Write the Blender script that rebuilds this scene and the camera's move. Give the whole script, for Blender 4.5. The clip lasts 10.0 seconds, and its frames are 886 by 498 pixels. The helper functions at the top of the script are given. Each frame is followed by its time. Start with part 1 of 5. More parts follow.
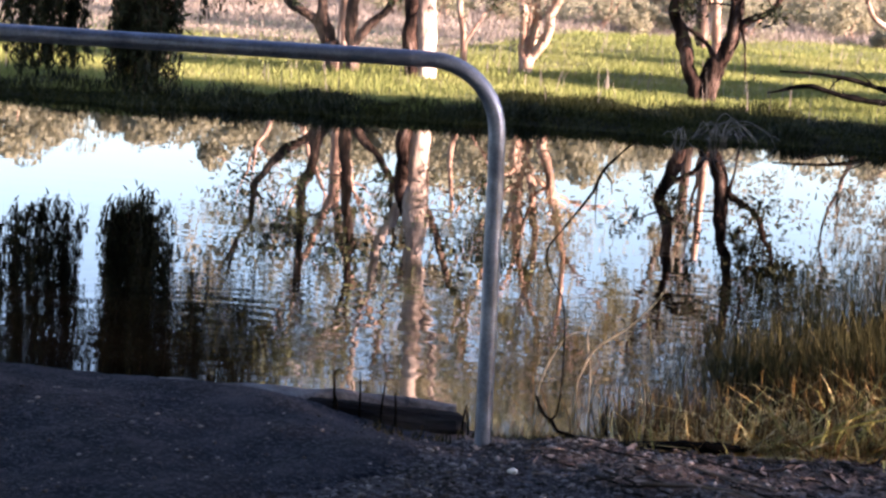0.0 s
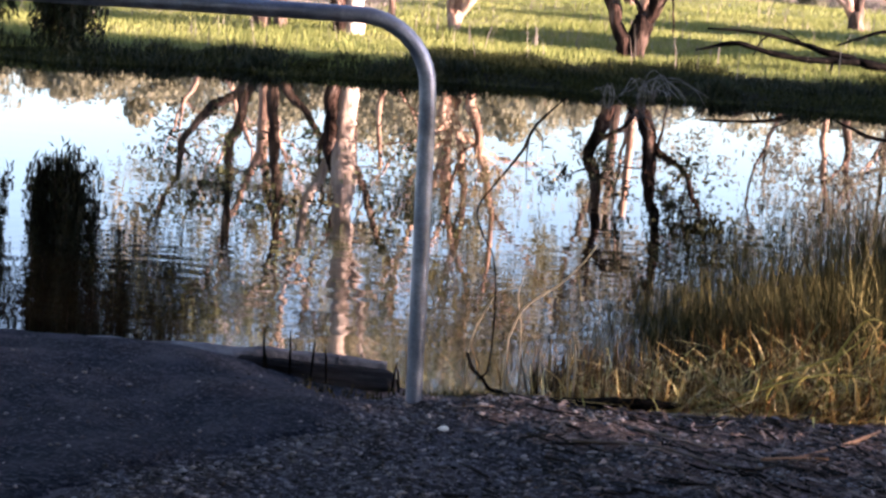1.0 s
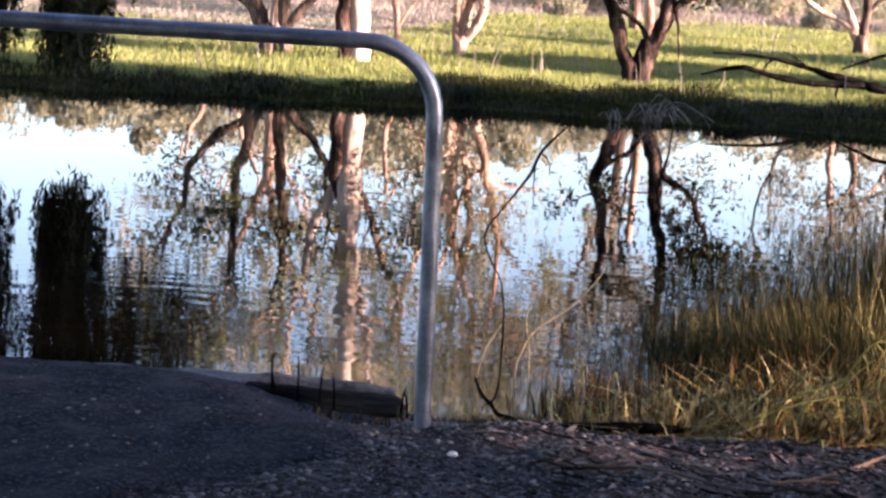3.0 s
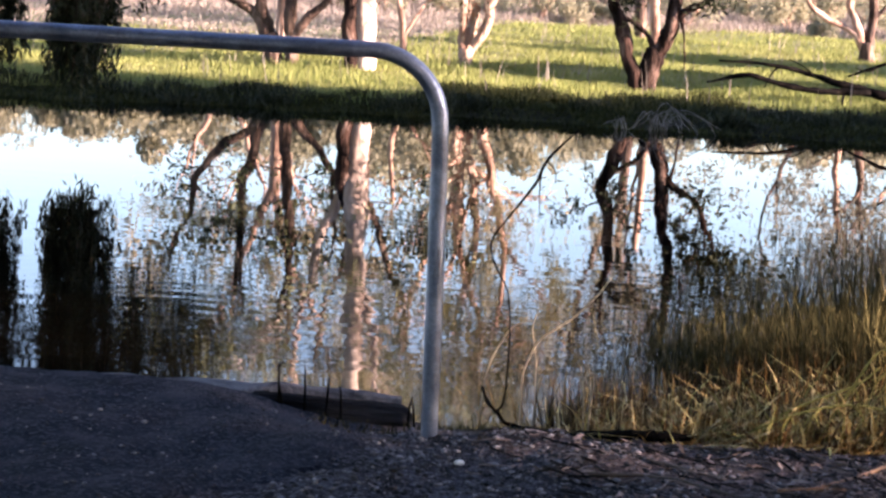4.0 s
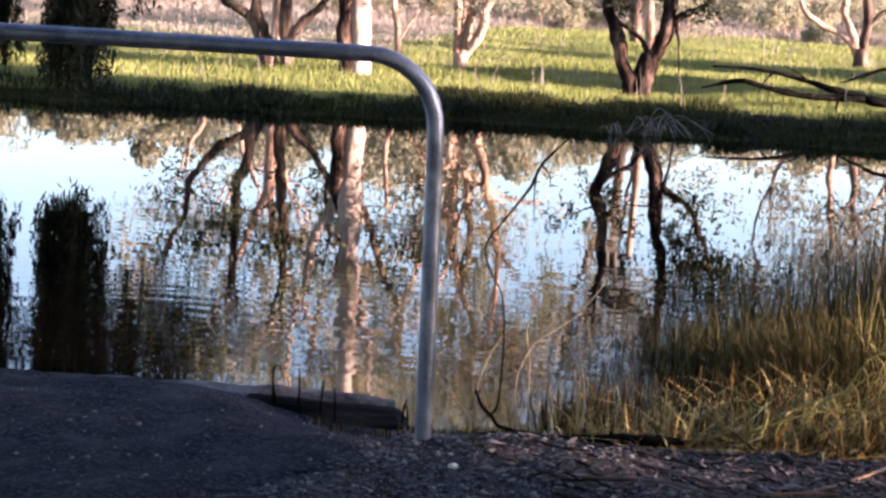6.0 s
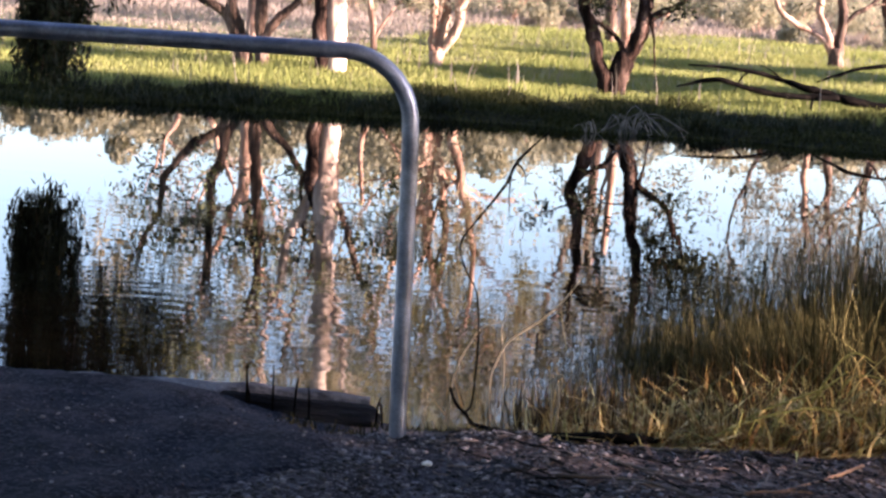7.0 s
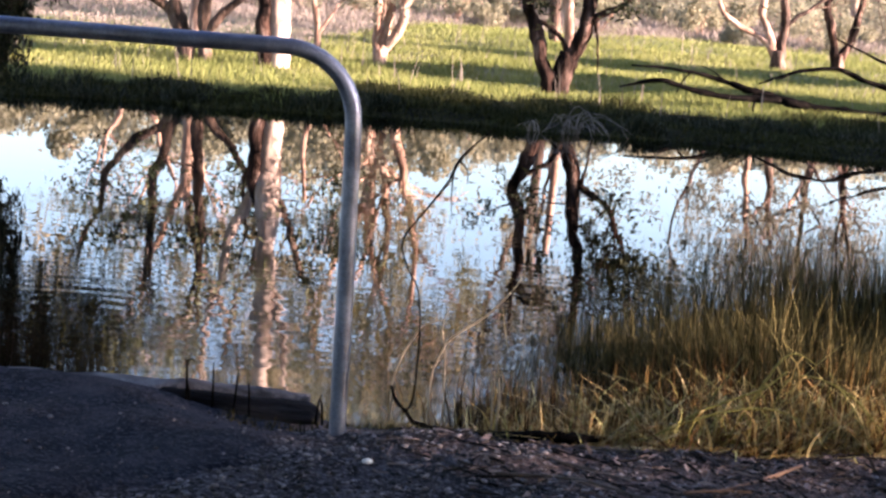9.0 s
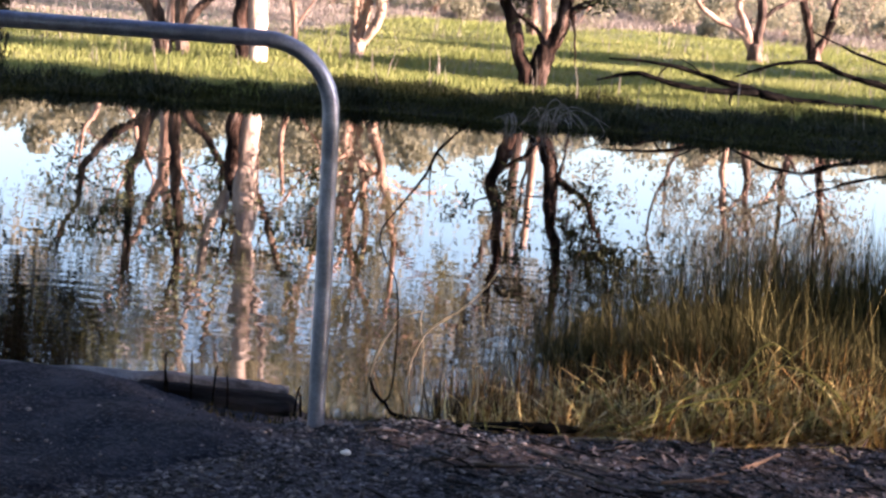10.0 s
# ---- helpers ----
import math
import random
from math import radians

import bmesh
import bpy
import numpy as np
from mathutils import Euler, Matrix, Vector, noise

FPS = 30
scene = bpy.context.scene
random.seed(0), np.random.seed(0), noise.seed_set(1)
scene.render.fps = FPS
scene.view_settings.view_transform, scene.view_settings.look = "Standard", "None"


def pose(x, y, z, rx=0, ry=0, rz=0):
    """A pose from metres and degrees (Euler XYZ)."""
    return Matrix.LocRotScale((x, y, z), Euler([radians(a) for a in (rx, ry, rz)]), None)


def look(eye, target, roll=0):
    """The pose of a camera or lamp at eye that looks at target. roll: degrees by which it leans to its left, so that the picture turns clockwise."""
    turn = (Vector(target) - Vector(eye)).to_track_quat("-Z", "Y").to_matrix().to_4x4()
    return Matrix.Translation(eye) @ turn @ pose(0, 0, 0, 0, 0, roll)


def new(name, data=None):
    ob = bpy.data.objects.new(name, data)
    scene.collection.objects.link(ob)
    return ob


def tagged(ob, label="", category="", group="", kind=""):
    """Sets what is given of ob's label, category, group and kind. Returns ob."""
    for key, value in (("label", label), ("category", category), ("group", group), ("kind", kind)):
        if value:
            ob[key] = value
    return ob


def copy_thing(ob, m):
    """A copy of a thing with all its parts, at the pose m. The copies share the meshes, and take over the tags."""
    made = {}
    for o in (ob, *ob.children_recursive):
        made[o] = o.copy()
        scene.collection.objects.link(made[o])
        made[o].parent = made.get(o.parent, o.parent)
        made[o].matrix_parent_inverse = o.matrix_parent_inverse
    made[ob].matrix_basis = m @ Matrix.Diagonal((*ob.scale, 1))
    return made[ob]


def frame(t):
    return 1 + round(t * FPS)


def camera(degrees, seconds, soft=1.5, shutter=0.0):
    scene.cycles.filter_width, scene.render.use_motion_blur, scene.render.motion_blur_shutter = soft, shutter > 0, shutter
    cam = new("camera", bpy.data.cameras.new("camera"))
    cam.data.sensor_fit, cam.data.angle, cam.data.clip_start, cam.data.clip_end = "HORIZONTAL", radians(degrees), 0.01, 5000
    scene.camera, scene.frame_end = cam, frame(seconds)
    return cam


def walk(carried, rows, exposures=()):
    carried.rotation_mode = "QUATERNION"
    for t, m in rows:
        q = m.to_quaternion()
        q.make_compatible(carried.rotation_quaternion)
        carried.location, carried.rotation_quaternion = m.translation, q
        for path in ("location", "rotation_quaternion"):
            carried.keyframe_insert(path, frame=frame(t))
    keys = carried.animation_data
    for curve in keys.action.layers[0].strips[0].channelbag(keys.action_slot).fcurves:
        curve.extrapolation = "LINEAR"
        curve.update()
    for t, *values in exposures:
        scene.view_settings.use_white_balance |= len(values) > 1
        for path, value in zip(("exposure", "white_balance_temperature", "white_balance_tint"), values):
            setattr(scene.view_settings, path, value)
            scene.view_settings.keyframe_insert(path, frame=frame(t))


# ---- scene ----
# camera and its path
EXPOSURE = 3.08
cam = camera(24.0, 10.0, soft=2.7)
walk(cam, [
    (0.0, pose(0.0104, -0.0281, 1.4162, 81.840, -3.581, 1.597)),
    (0.2, pose(0.0140, 0.0115, 1.4078, 81.423, -3.521, 0.684)),
    (0.5, pose(0.0103, 0.0453, 1.4045, 80.418, -3.942, -0.102)),
    (1.0, pose(0.0032, 0.0004, 1.4119, 80.779, -3.834, -0.367)),
    (1.5, pose(0.0046, -0.0023, 1.4127, 81.267, -3.612, -0.194)),
    (2.0, pose(0.0007, 0.0043, 1.4096, 81.026, -3.839, -0.330)),
    (2.5, pose(-0.0000, 0.0000, 1.4100, 81.340, -3.500, 0.000)),
    (3.0, pose(-0.0008, 0.0013, 1.4096, 81.485, -3.467, -0.254)),
    (3.2, pose(-0.0024, -0.0031, 1.4114, 81.617, -3.390, -0.231)),
    (4.3, pose(0.0015, 0.0008, 1.4082, 81.726, -3.236, -0.092)),
    (4.5, pose(0.0011, -0.0015, 1.4088, 81.563, -3.585, -0.272)),
    (5.0, pose(0.0001, -0.0001, 1.4072, 81.529, -3.525, -0.119)),
    (5.2, pose(-0.0007, -0.0010, 1.4082, 81.573, -3.544, -0.089)),
    (6.3, pose(-0.0015, -0.0123, 1.4075, 81.895, -3.488, -0.285)),
    (6.5, pose(0.0011, -0.0079, 1.4082, 81.863, -3.533, -0.318)),
    (7.0, pose(-0.0007, -0.0053, 1.4066, 81.831, -3.787, -0.889)),
    (7.5, pose(-0.0023, -0.0018, 1.4059, 81.828, -3.953, -0.997)),
    (8.0, pose(-0.0018, 0.0011, 1.4051, 81.839, -4.068, -1.251)),
    (8.5, pose(-0.0007, 0.0011, 1.4060, 81.611, -4.473, -1.985)),
    (9.0, pose(0.0008, 0.0049, 1.4030, 81.896, -4.480, -2.398)),
    (9.5, pose(-0.0008, -0.0017, 1.4034, 81.774, -4.664, -2.768)),
    (10.0, pose(0.0007, -0.0095, 1.3981, 81.783, -4.409, -3.023)),
], exposures=[(0.0, EXPOSURE, 7000, 32), (0.5, EXPOSURE + 0.1, 7000, 32), (3.0, EXPOSURE + 0.1, 7000, 32), (5.0, EXPOSURE + 0.05, 7000, 32), (7.5, EXPOSURE, 7000, 32), (10.0, EXPOSURE, 7000, 32)])

# world, sun, exposure
SUN_AZ, SUN_EL = radians(104), radians(12)
world = bpy.data.worlds.new("world")
scene.world = world
world.use_nodes = True
wn = world.node_tree.nodes
sky = wn.new("ShaderNodeTexSky")
sky.sky_type = "NISHITA"
sky.sun_disc = False
sky.sun_elevation, sky.sun_rotation = SUN_EL, SUN_AZ
sky.air_density, sky.dust_density, sky.ozone_density = 1.0, 0.55, 3.0
world.node_tree.links.new(sky.outputs["Color"], wn["Background"].inputs["Color"])
wn["Background"].inputs["Strength"].default_value = 0.085
sun_to = Vector((math.cos(SUN_EL) * math.sin(SUN_AZ), math.cos(SUN_EL) * math.cos(SUN_AZ), math.sin(SUN_EL)))
sun = new("sun", bpy.data.lights.new("sun", "SUN"))
sun.data.energy, sun.data.angle, sun.data.color = 5.0, radians(0.6), (1.0, 0.89, 0.79)
sun.matrix_world = look(sun_to * 80, (0, 0, 0))


# ---- materials ----
def material(name, ramp, scale=4.0, rough=0.85, bump=0.4, fine=60.0, stretch=(1, 1, 1), island=0.0, metal=0.0, through_light=0.0, dist=0.01, spec=0.3, grit=0.45, speck=None):
    """Node material: a colour ramp over coarse noise (and random per island or object), fine grain, relief."""
    m = bpy.data.materials.new(name)
    m.use_nodes = True
    n, l = m.node_tree.nodes, m.node_tree.links
    b = n["Principled BSDF"]
    tc = n.new("ShaderNodeTexCoord")
    mp = n.new("ShaderNodeMapping")
    mp.inputs["Scale"].default_value = stretch
    l.new(tc.outputs["Object"], mp.inputs["Vector"])
    big = n.new("ShaderNodeTexNoise")
    big.inputs["Scale"].default_value, big.inputs["Detail"].default_value = scale, 5
    l.new(mp.outputs[0], big.inputs["Vector"])
    small = n.new("ShaderNodeTexNoise")
    small.inputs["Scale"].default_value, small.inputs["Detail"].default_value = fine, 4
    l.new(mp.outputs[0], small.inputs["Vector"])
    fac = big.outputs["Fac"]
    if island:
        geo = n.new("ShaderNodeNewGeometry")
        mix = n.new("ShaderNodeMix")
        mix.inputs["Factor"].default_value = island
        l.new(fac, mix.inputs["A"])
        l.new(geo.outputs["Random Per Island"], mix.inputs["B"])
        fac = mix.outputs["Result"]
    cr = n.new("ShaderNodeValToRGB")
    e = cr.color_ramp.elements
    lo, hi = (0.3, 0.7) if not island else (0.12, 0.88)
    for i, c in enumerate(ramp):
        p = lo + (hi - lo) * i / max(1, len(ramp) - 1)
        el = e[i] if i < 2 else e.new(p)
        el.position, el.color = p, (*c, 1)
    l.new(fac, cr.inputs["Fac"])
    grain = n.new("ShaderNodeMix")
    grain.data_type, grain.blend_type = "RGBA", "OVERLAY"
    grain.inputs["Factor"].default_value = grit
    l.new(cr.outputs["Color"], grain.inputs[6])
    l.new(small.outputs["Color"], grain.inputs[7])
    hs = n.new("ShaderNodeRGBToBW")
    l.new(small.outputs["Color"], hs.inputs[0])
    l.new(hs.outputs[0], grain.inputs[7])
    colour = grain.outputs[2]
    if speck:
        vor = n.new("ShaderNodeTexVoronoi")
        vor.inputs["Scale"].default_value = speck[1]
        l.new(tc.outputs["Object"], vor.inputs["Vector"])
        pick = n.new("ShaderNodeSeparateColor")
        l.new(vor.outputs["Color"], pick.inputs[0])
        cut = n.new("ShaderNodeMapRange")
        cut.inputs["From Min"].default_value, cut.inputs["From Max"].default_value = 0.55, 1.0
        l.new(pick.outputs[0], cut.inputs["Value"])
        sp = n.new("ShaderNodeMix")
        sp.data_type = "RGBA"
        sp.inputs[7].default_value = (*speck[0], 1)
        l.new(cut.outputs[0], sp.inputs["Factor"])
        l.new(colour, sp.inputs[6])
        colour = sp.outputs[2]
    l.new(colour, b.inputs["Base Color"])
    b.inputs["Roughness"].default_value, b.inputs["Metallic"].default_value = rough, metal
    b.inputs["Specular IOR Level"].default_value = spec
    if bump:
        bp = n.new("ShaderNodeBump")
        bp.inputs["Strength"].default_value, bp.inputs["Distance"].default_value = bump, dist
        l.new(small.outputs["Fac"], bp.inputs["Height"])
        l.new(bp.outputs[0], b.inputs["Normal"])
    if through_light:
        tr = n.new("ShaderNodeBsdfTranslucent")
        l.new(grain.outputs[2], tr.inputs["Color"])
        ms = n.new("ShaderNodeMixShader")
        ms.inputs[0].default_value = through_light
        l.new(b.outputs[0], ms.inputs[1])
        l.new(tr.outputs[0], ms.inputs[2])
        l.new(ms.outputs[0], n["Material Output"].inputs["Surface"])
    return m


def water_material():
    m = bpy.data.materials.new("pond_water")
    m.use_nodes = True
    n, l = m.node_tree.nodes, m.node_tree.links
    b = n["Principled BSDF"]
    b.inputs["IOR"].default_value = 1.333
    tc = n.new("ShaderNodeTexCoord")

    def calc(op, one, two):
        k = n.new("ShaderNodeMath")
        k.operation = op
        for i, v in enumerate((one, two)):
            if isinstance(v, (int, float)):
                k.inputs[i].default_value = v
            else:
                l.new(v, k.inputs[i])
        return k.outputs[0]

    def ripple(scale, stretch, detail):
        mp = n.new("ShaderNodeMapping")
        mp.inputs["Scale"].default_value = stretch
        l.new(tc.outputs["Object"], mp.inputs["Vector"])
        t = n.new("ShaderNodeTexNoise")
        t.inputs["Scale"].default_value, t.inputs["Detail"].default_value = scale, detail
        l.new(mp.outputs[0], t.inputs["Vector"])
        return t.outputs["Fac"]

    # dark deep water; khaki in the shallows by the reeds paints in sunlit murk and reflected leaves
    sep = n.new("ShaderNodeSeparateXYZ")
    l.new(tc.outputs["Object"], sep.inputs[0])
    shallow_tint = []
    for axis, a0, a1 in (("Y", 7.3, 5.9), ("X", -0.9, 0.1)):
        g = n.new("ShaderNodeMapRange")
        g.interpolation_type = "SMOOTHSTEP"
        g.inputs["From Min"].default_value, g.inputs["From Max"].default_value = a0, a1
        l.new(sep.outputs[axis], g.inputs["Value"])
        shallow_tint.append(g.outputs[0])
    tone = n.new("ShaderNodeMix")
    tone.data_type = "RGBA"
    tone.inputs[6].default_value, tone.inputs[7].default_value = (0.0012, 0.001, 0.0007, 1), (0.105, 0.089, 0.055, 1)
    l.new(calc("MULTIPLY", shallow_tint[0], shallow_tint[1]), tone.inputs["Factor"])
    l.new(tone.outputs[2], b.inputs["Base Color"])
    # the near water is ruffled, the far water lies almost still
    stir = n.new("ShaderNodeMapRange")
    stir.interpolation_type = "SMOOTHSTEP"
    for key, v in (("From Min", 7.0), ("From Max", 13.0), ("To Min", 1.0), ("To Max", 0.13)):
        stir.inputs[key].default_value = v
    l.new(sep.outputs["Y"], stir.inputs["Value"])
    breeze = n.new("ShaderNodeMapRange")
    for key, v in (("From Min", 0.38), ("From Max", 0.62), ("To Min", 0.25), ("To Max", 1.5)):
        breeze.inputs[key].default_value = v
    l.new(ripple(0.9, (0.6, 1, 1), 1.0), breeze.inputs["Value"])
    lap = n.new("ShaderNodeMapRange")
    for key, v in (("From Min", 6.2), ("From Max", 9.5), ("To Min", 0.055), ("To Max", 0.012)):
        lap.inputs[key].default_value = v
    l.new(sep.outputs["Y"], lap.inputs["Value"])
    l.new(calc("MULTIPLY", lap.outputs[0], 0.5), b.inputs["Roughness"])
    small = calc("ADD", calc("MULTIPLY", ripple(6.5, (0.34, 1, 1), 1.0), 0.25), calc("MULTIPLY", ripple(17.0, (0.6, 1, 1), 0.5), lap.outputs[0]))
    total = calc("MULTIPLY", calc("MULTIPLY", small, stir.outputs[0]), breeze.outputs[0])
    total = calc("ADD", total, calc("MULTIPLY", ripple(1.1, (0.7, 1, 1), 1.0), 0.16))
    # rings that spread over the near water and die away
    for cx, cy, wave, amp in ((-0.95, 7.6, 0.12, 0.026), (0.55, 7.4, 0.10, 0.010)):
        d = n.new("ShaderNodeVectorMath")
        d.operation, d.inputs[1].default_value = "DISTANCE", (cx, cy, 0)
        l.new(tc.outputs["Object"], d.inputs[0])
        fade = n.new("ShaderNodeMapRange")
        for key, v in (("From Min", 0.25), ("From Max", 1.7), ("To Min", amp), ("To Max", 0.0)):
            fade.inputs[key].default_value = v
        l.new(d.outputs["Value"], fade.inputs["Value"])
        wave_height = calc("SINE", calc("MULTIPLY", d.outputs["Value"], 2 * math.pi / wave), 0.0)
        total = calc("ADD", total, calc("MULTIPLY", wave_height, fade.outputs[0]))
    bp = n.new("ShaderNodeBump")
    bp.inputs["Strength"].default_value, bp.inputs["Distance"].default_value = 1.0, WATER_RELIEF
    l.new(total, bp.inputs["Height"])
    l.new(bp.outputs[0], b.inputs["Normal"])
    return m


WATER_RELIEF = 0.0034
M_WATER = water_material()
M_SOIL = material("damp_soil", [(0.017, 0.012, 0.0105), (0.062, 0.043, 0.037), (0.15, 0.107, 0.092)], 3.6, 0.95, 1.0, 50, dist=0.022, spec=0.06, grit=0.95, speck=((0.17, 0.125, 0.11), 70.0))
# far-bank ground, near black because the bank's shade is in its colour
M_BANKSOIL = material("shade_dark_bank_soil", [(0.004, 0.0035, 0.0028), (0.011, 0.010, 0.006), (0.026, 0.025, 0.013)], 3.0, 0.95, 1.0, 40, dist=0.03, spec=0.04, grit=0.8)
M_GRIT = material("dark_gravel_grit", [(0.008, 0.007, 0.0075), (0.023, 0.0205, 0.023), (0.06, 0.055, 0.06)], 5.0, 0.95, 1.0, 70, dist=0.02, spec=0.05, grit=0.95, speck=((0.10, 0.097, 0.107), 85.0))
M_ASPHALT = material("old_asphalt", [(0.0062, 0.0074, 0.0120), (0.0142, 0.0156, 0.0225), (0.034, 0.035, 0.044)], 7.0, 0.95, 1.0, 95, dist=0.016, spec=0.05, grit=0.9, speck=((0.045, 0.048, 0.058), 105.0))
M_CONCRETE = material("weathered_concrete", [(0.035, 0.036, 0.042), (0.09, 0.09, 0.098), (0.15, 0.15, 0.155)], 9, 0.9, 0.9, 70, grit=0.8, dist=0.015, spec=0.15)
M_STEEL = material("galvanised_steel", [(0.068, 0.088, 0.128), (0.118, 0.145, 0.20), (0.185, 0.218, 0.285)], 14, 0.42, 0.4, 120, metal=0.55, dist=0.002, spec=0.5, grit=0.7)
M_SODDEN = material("sodden_timber", [(0.006, 0.005, 0.0045), (0.016, 0.013, 0.012), (0.05, 0.042, 0.037)], 8, 0.85, 0.8, 60, stretch=(0.3, 1, 1), spec=0.05, grit=0.7)
M_BLACKWOOD = material("black_wood_and_shade", [(0.0015, 0.0013, 0.0012), (0.004, 0.0034, 0.003), (0.014, 0.011, 0.009)], 20, 0.95, 0.8, 70, spec=0.02, grit=0.6)
M_TIMBER = material("weathered_timber", [(0.0025, 0.0022, 0.0022), (0.009, 0.0082, 0.0085), (0.040, 0.038, 0.040)], 14, 0.9, 1.0, 70, stretch=(0.15, 1, 1), spec=0.06, grit=0.9, dist=0.015)
M_STONE = material("gravel_stone", [(0.007, 0.0065, 0.0075), (0.020, 0.018, 0.019), (0.060, 0.054, 0.056), (0.19, 0.175, 0.178)], 8, 0.85, 0.4, 120, island=0.95, dist=0.003)
M_PALE = material("pale_stone", [(0.5, 0.48, 0.44), (0.7, 0.68, 0.64)], 30, 0.8, 0.3, 140, dist=0.003)
M_STONEGREY = material("grey_pebble", [(0.09, 0.09, 0.10), (0.17, 0.17, 0.18)], 30, 0.8, 0.3, 140, dist=0.003)
M_STONEPINK = material("pinkish_flat_stone", [(0.11, 0.092, 0.088), (0.20, 0.17, 0.162)], 30, 0.85, 0.4, 120, dist=0.003)
M_LITTER = material("dead_leaves", [(0.028, 0.019, 0.016), (0.075, 0.050, 0.042), (0.135, 0.095, 0.08), (0.21, 0.16, 0.138)], 8, 0.8, 0.3, 80, island=0.9, dist=0.002)
M_DEADWOOD = material("dead_wood", [(0.035, 0.028, 0.022), (0.075, 0.06, 0.048), (0.13, 0.11, 0.09)], 7, 0.9, 0.7, 50, stretch=(1, 1, 0.3))
M_PALETWIG = material("bleached_twigs", [(0.07, 0.062, 0.052), (0.16, 0.145, 0.125), (0.28, 0.255, 0.225)], 9, 0.9, 0.4, 60)
M_PALEREED = material("dry_reed", [(0.16, 0.12, 0.07), (0.30, 0.235, 0.15), (0.42, 0.345, 0.23)], 20, 0.8, 0.3, 90, stretch=(1, 1, 0.3), dist=0.002)
M_ORANGE = material("fresh_bark_strip", [(0.14, 0.075, 0.045), (0.26, 0.15, 0.095)], 12, 0.8, 0.4, 70)
M_BARK = material("brown_bark", [(0.014, 0.009, 0.0065), (0.046, 0.026, 0.018), (0.11, 0.066, 0.046), (0.26, 0.175, 0.132)], 8, 0.9, 1.0, 32, stretch=(1, 1, 0.25), dist=0.035, grit=0.75)
M_BARKDARK = material("dark_bark", [(0.004, 0.003, 0.0028), (0.016, 0.010, 0.008), (0.062, 0.034, 0.025), (0.34, 0.235, 0.185)], 7, 0.9, 1.0, 34, stretch=(1, 1, 0.3), dist=0.05, spec=0.05, grit=0.85)
# darker copy of the bark above: shade at the trunk's foot as colour
M_TRUNKSHADE = material("shade_dark_trunk_bark", [(0.0025, 0.002, 0.0018), (0.008, 0.0055, 0.0048), (0.028, 0.017, 0.013), (0.14, 0.092, 0.072)], 9, 0.95, 1.0, 34, stretch=(1, 1, 0.3), dist=0.06, spec=0.03, grit=0.85)
M_WHITEBARK = material("smooth_white_bark", [(0.22, 0.14, 0.105), (0.45, 0.33, 0.26), (0.56, 0.44, 0.36)], 6, 0.8, 0.7, 26, stretch=(1, 1, 0.3), dist=0.025, grit=0.6)
M_PINKBARK = material("pink_bark", [(0.13, 0.068, 0.046), (0.34, 0.20, 0.14), (0.50, 0.34, 0.255)], 8, 0.85, 0.9, 26, stretch=(1, 1, 0.3), dist=0.025, grit=0.65)
M_LEAF = material("gum_leaves", [(0.09, 0.10, 0.04), (0.19, 0.20, 0.085), (0.32, 0.31, 0.15)], 1.5, 0.55, 0, 20, island=0.6, through_light=0.3)
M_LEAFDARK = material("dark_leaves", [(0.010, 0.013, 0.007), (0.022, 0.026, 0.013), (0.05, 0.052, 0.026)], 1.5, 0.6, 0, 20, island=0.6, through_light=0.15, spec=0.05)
M_LEAFGREY = material("grey_green_leaves", [(0.15, 0.132, 0.09), (0.20, 0.178, 0.125), (0.26, 0.23, 0.168)], 0.5, 0.7, 0, 20, island=0.4, through_light=0.5)
M_LEAFTAN = material("tan_olive_leaves", [(0.16, 0.132, 0.075), (0.26, 0.218, 0.125), (0.36, 0.30, 0.185)], 0.6, 0.7, 0, 20, island=0.5, through_light=0.5)
# one foliage in two tones: shade and sunlight are put into the colour
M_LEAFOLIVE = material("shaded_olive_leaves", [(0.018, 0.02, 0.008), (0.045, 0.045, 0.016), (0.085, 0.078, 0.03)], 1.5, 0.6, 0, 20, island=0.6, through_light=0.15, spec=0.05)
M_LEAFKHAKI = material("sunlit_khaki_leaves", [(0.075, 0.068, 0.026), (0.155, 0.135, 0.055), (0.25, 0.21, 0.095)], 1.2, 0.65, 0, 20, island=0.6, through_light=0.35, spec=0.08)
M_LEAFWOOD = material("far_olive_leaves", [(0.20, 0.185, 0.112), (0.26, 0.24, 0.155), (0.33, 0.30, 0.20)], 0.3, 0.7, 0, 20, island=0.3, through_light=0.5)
M_FIELD = material("field_soil", [(0.07, 0.075, 0.03), (0.12, 0.12, 0.05), (0.16, 0.13, 0.075)], 0.5, 0.95, 0.8, 12, dist=0.05)
M_GRASS = material("field_grass", [(0.083, 0.105, 0.028), (0.142, 0.162, 0.047), (0.21, 0.215, 0.073), (0.275, 0.258, 0.116)], 0.5, 0.8, 0, 20, island=0.3, through_light=0.3, spec=0.05)
# bank grass colour lowered to stand for the shade lying on it
M_BANKGRASS = material("shade_dark_bank_grass", [(0.014, 0.014, 0.006), (0.028, 0.032, 0.010), (0.060, 0.060, 0.018)], 1.2, 0.7, 0, 20, island=0.6, through_light=0.25, spec=0.05)
M_DRYGRASS = material("dry_grass", [(0.155, 0.122, 0.098), (0.215, 0.172, 0.14), (0.275, 0.225, 0.185)], 0.6, 0.8, 0, 20, island=0.45, through_light=0.3)
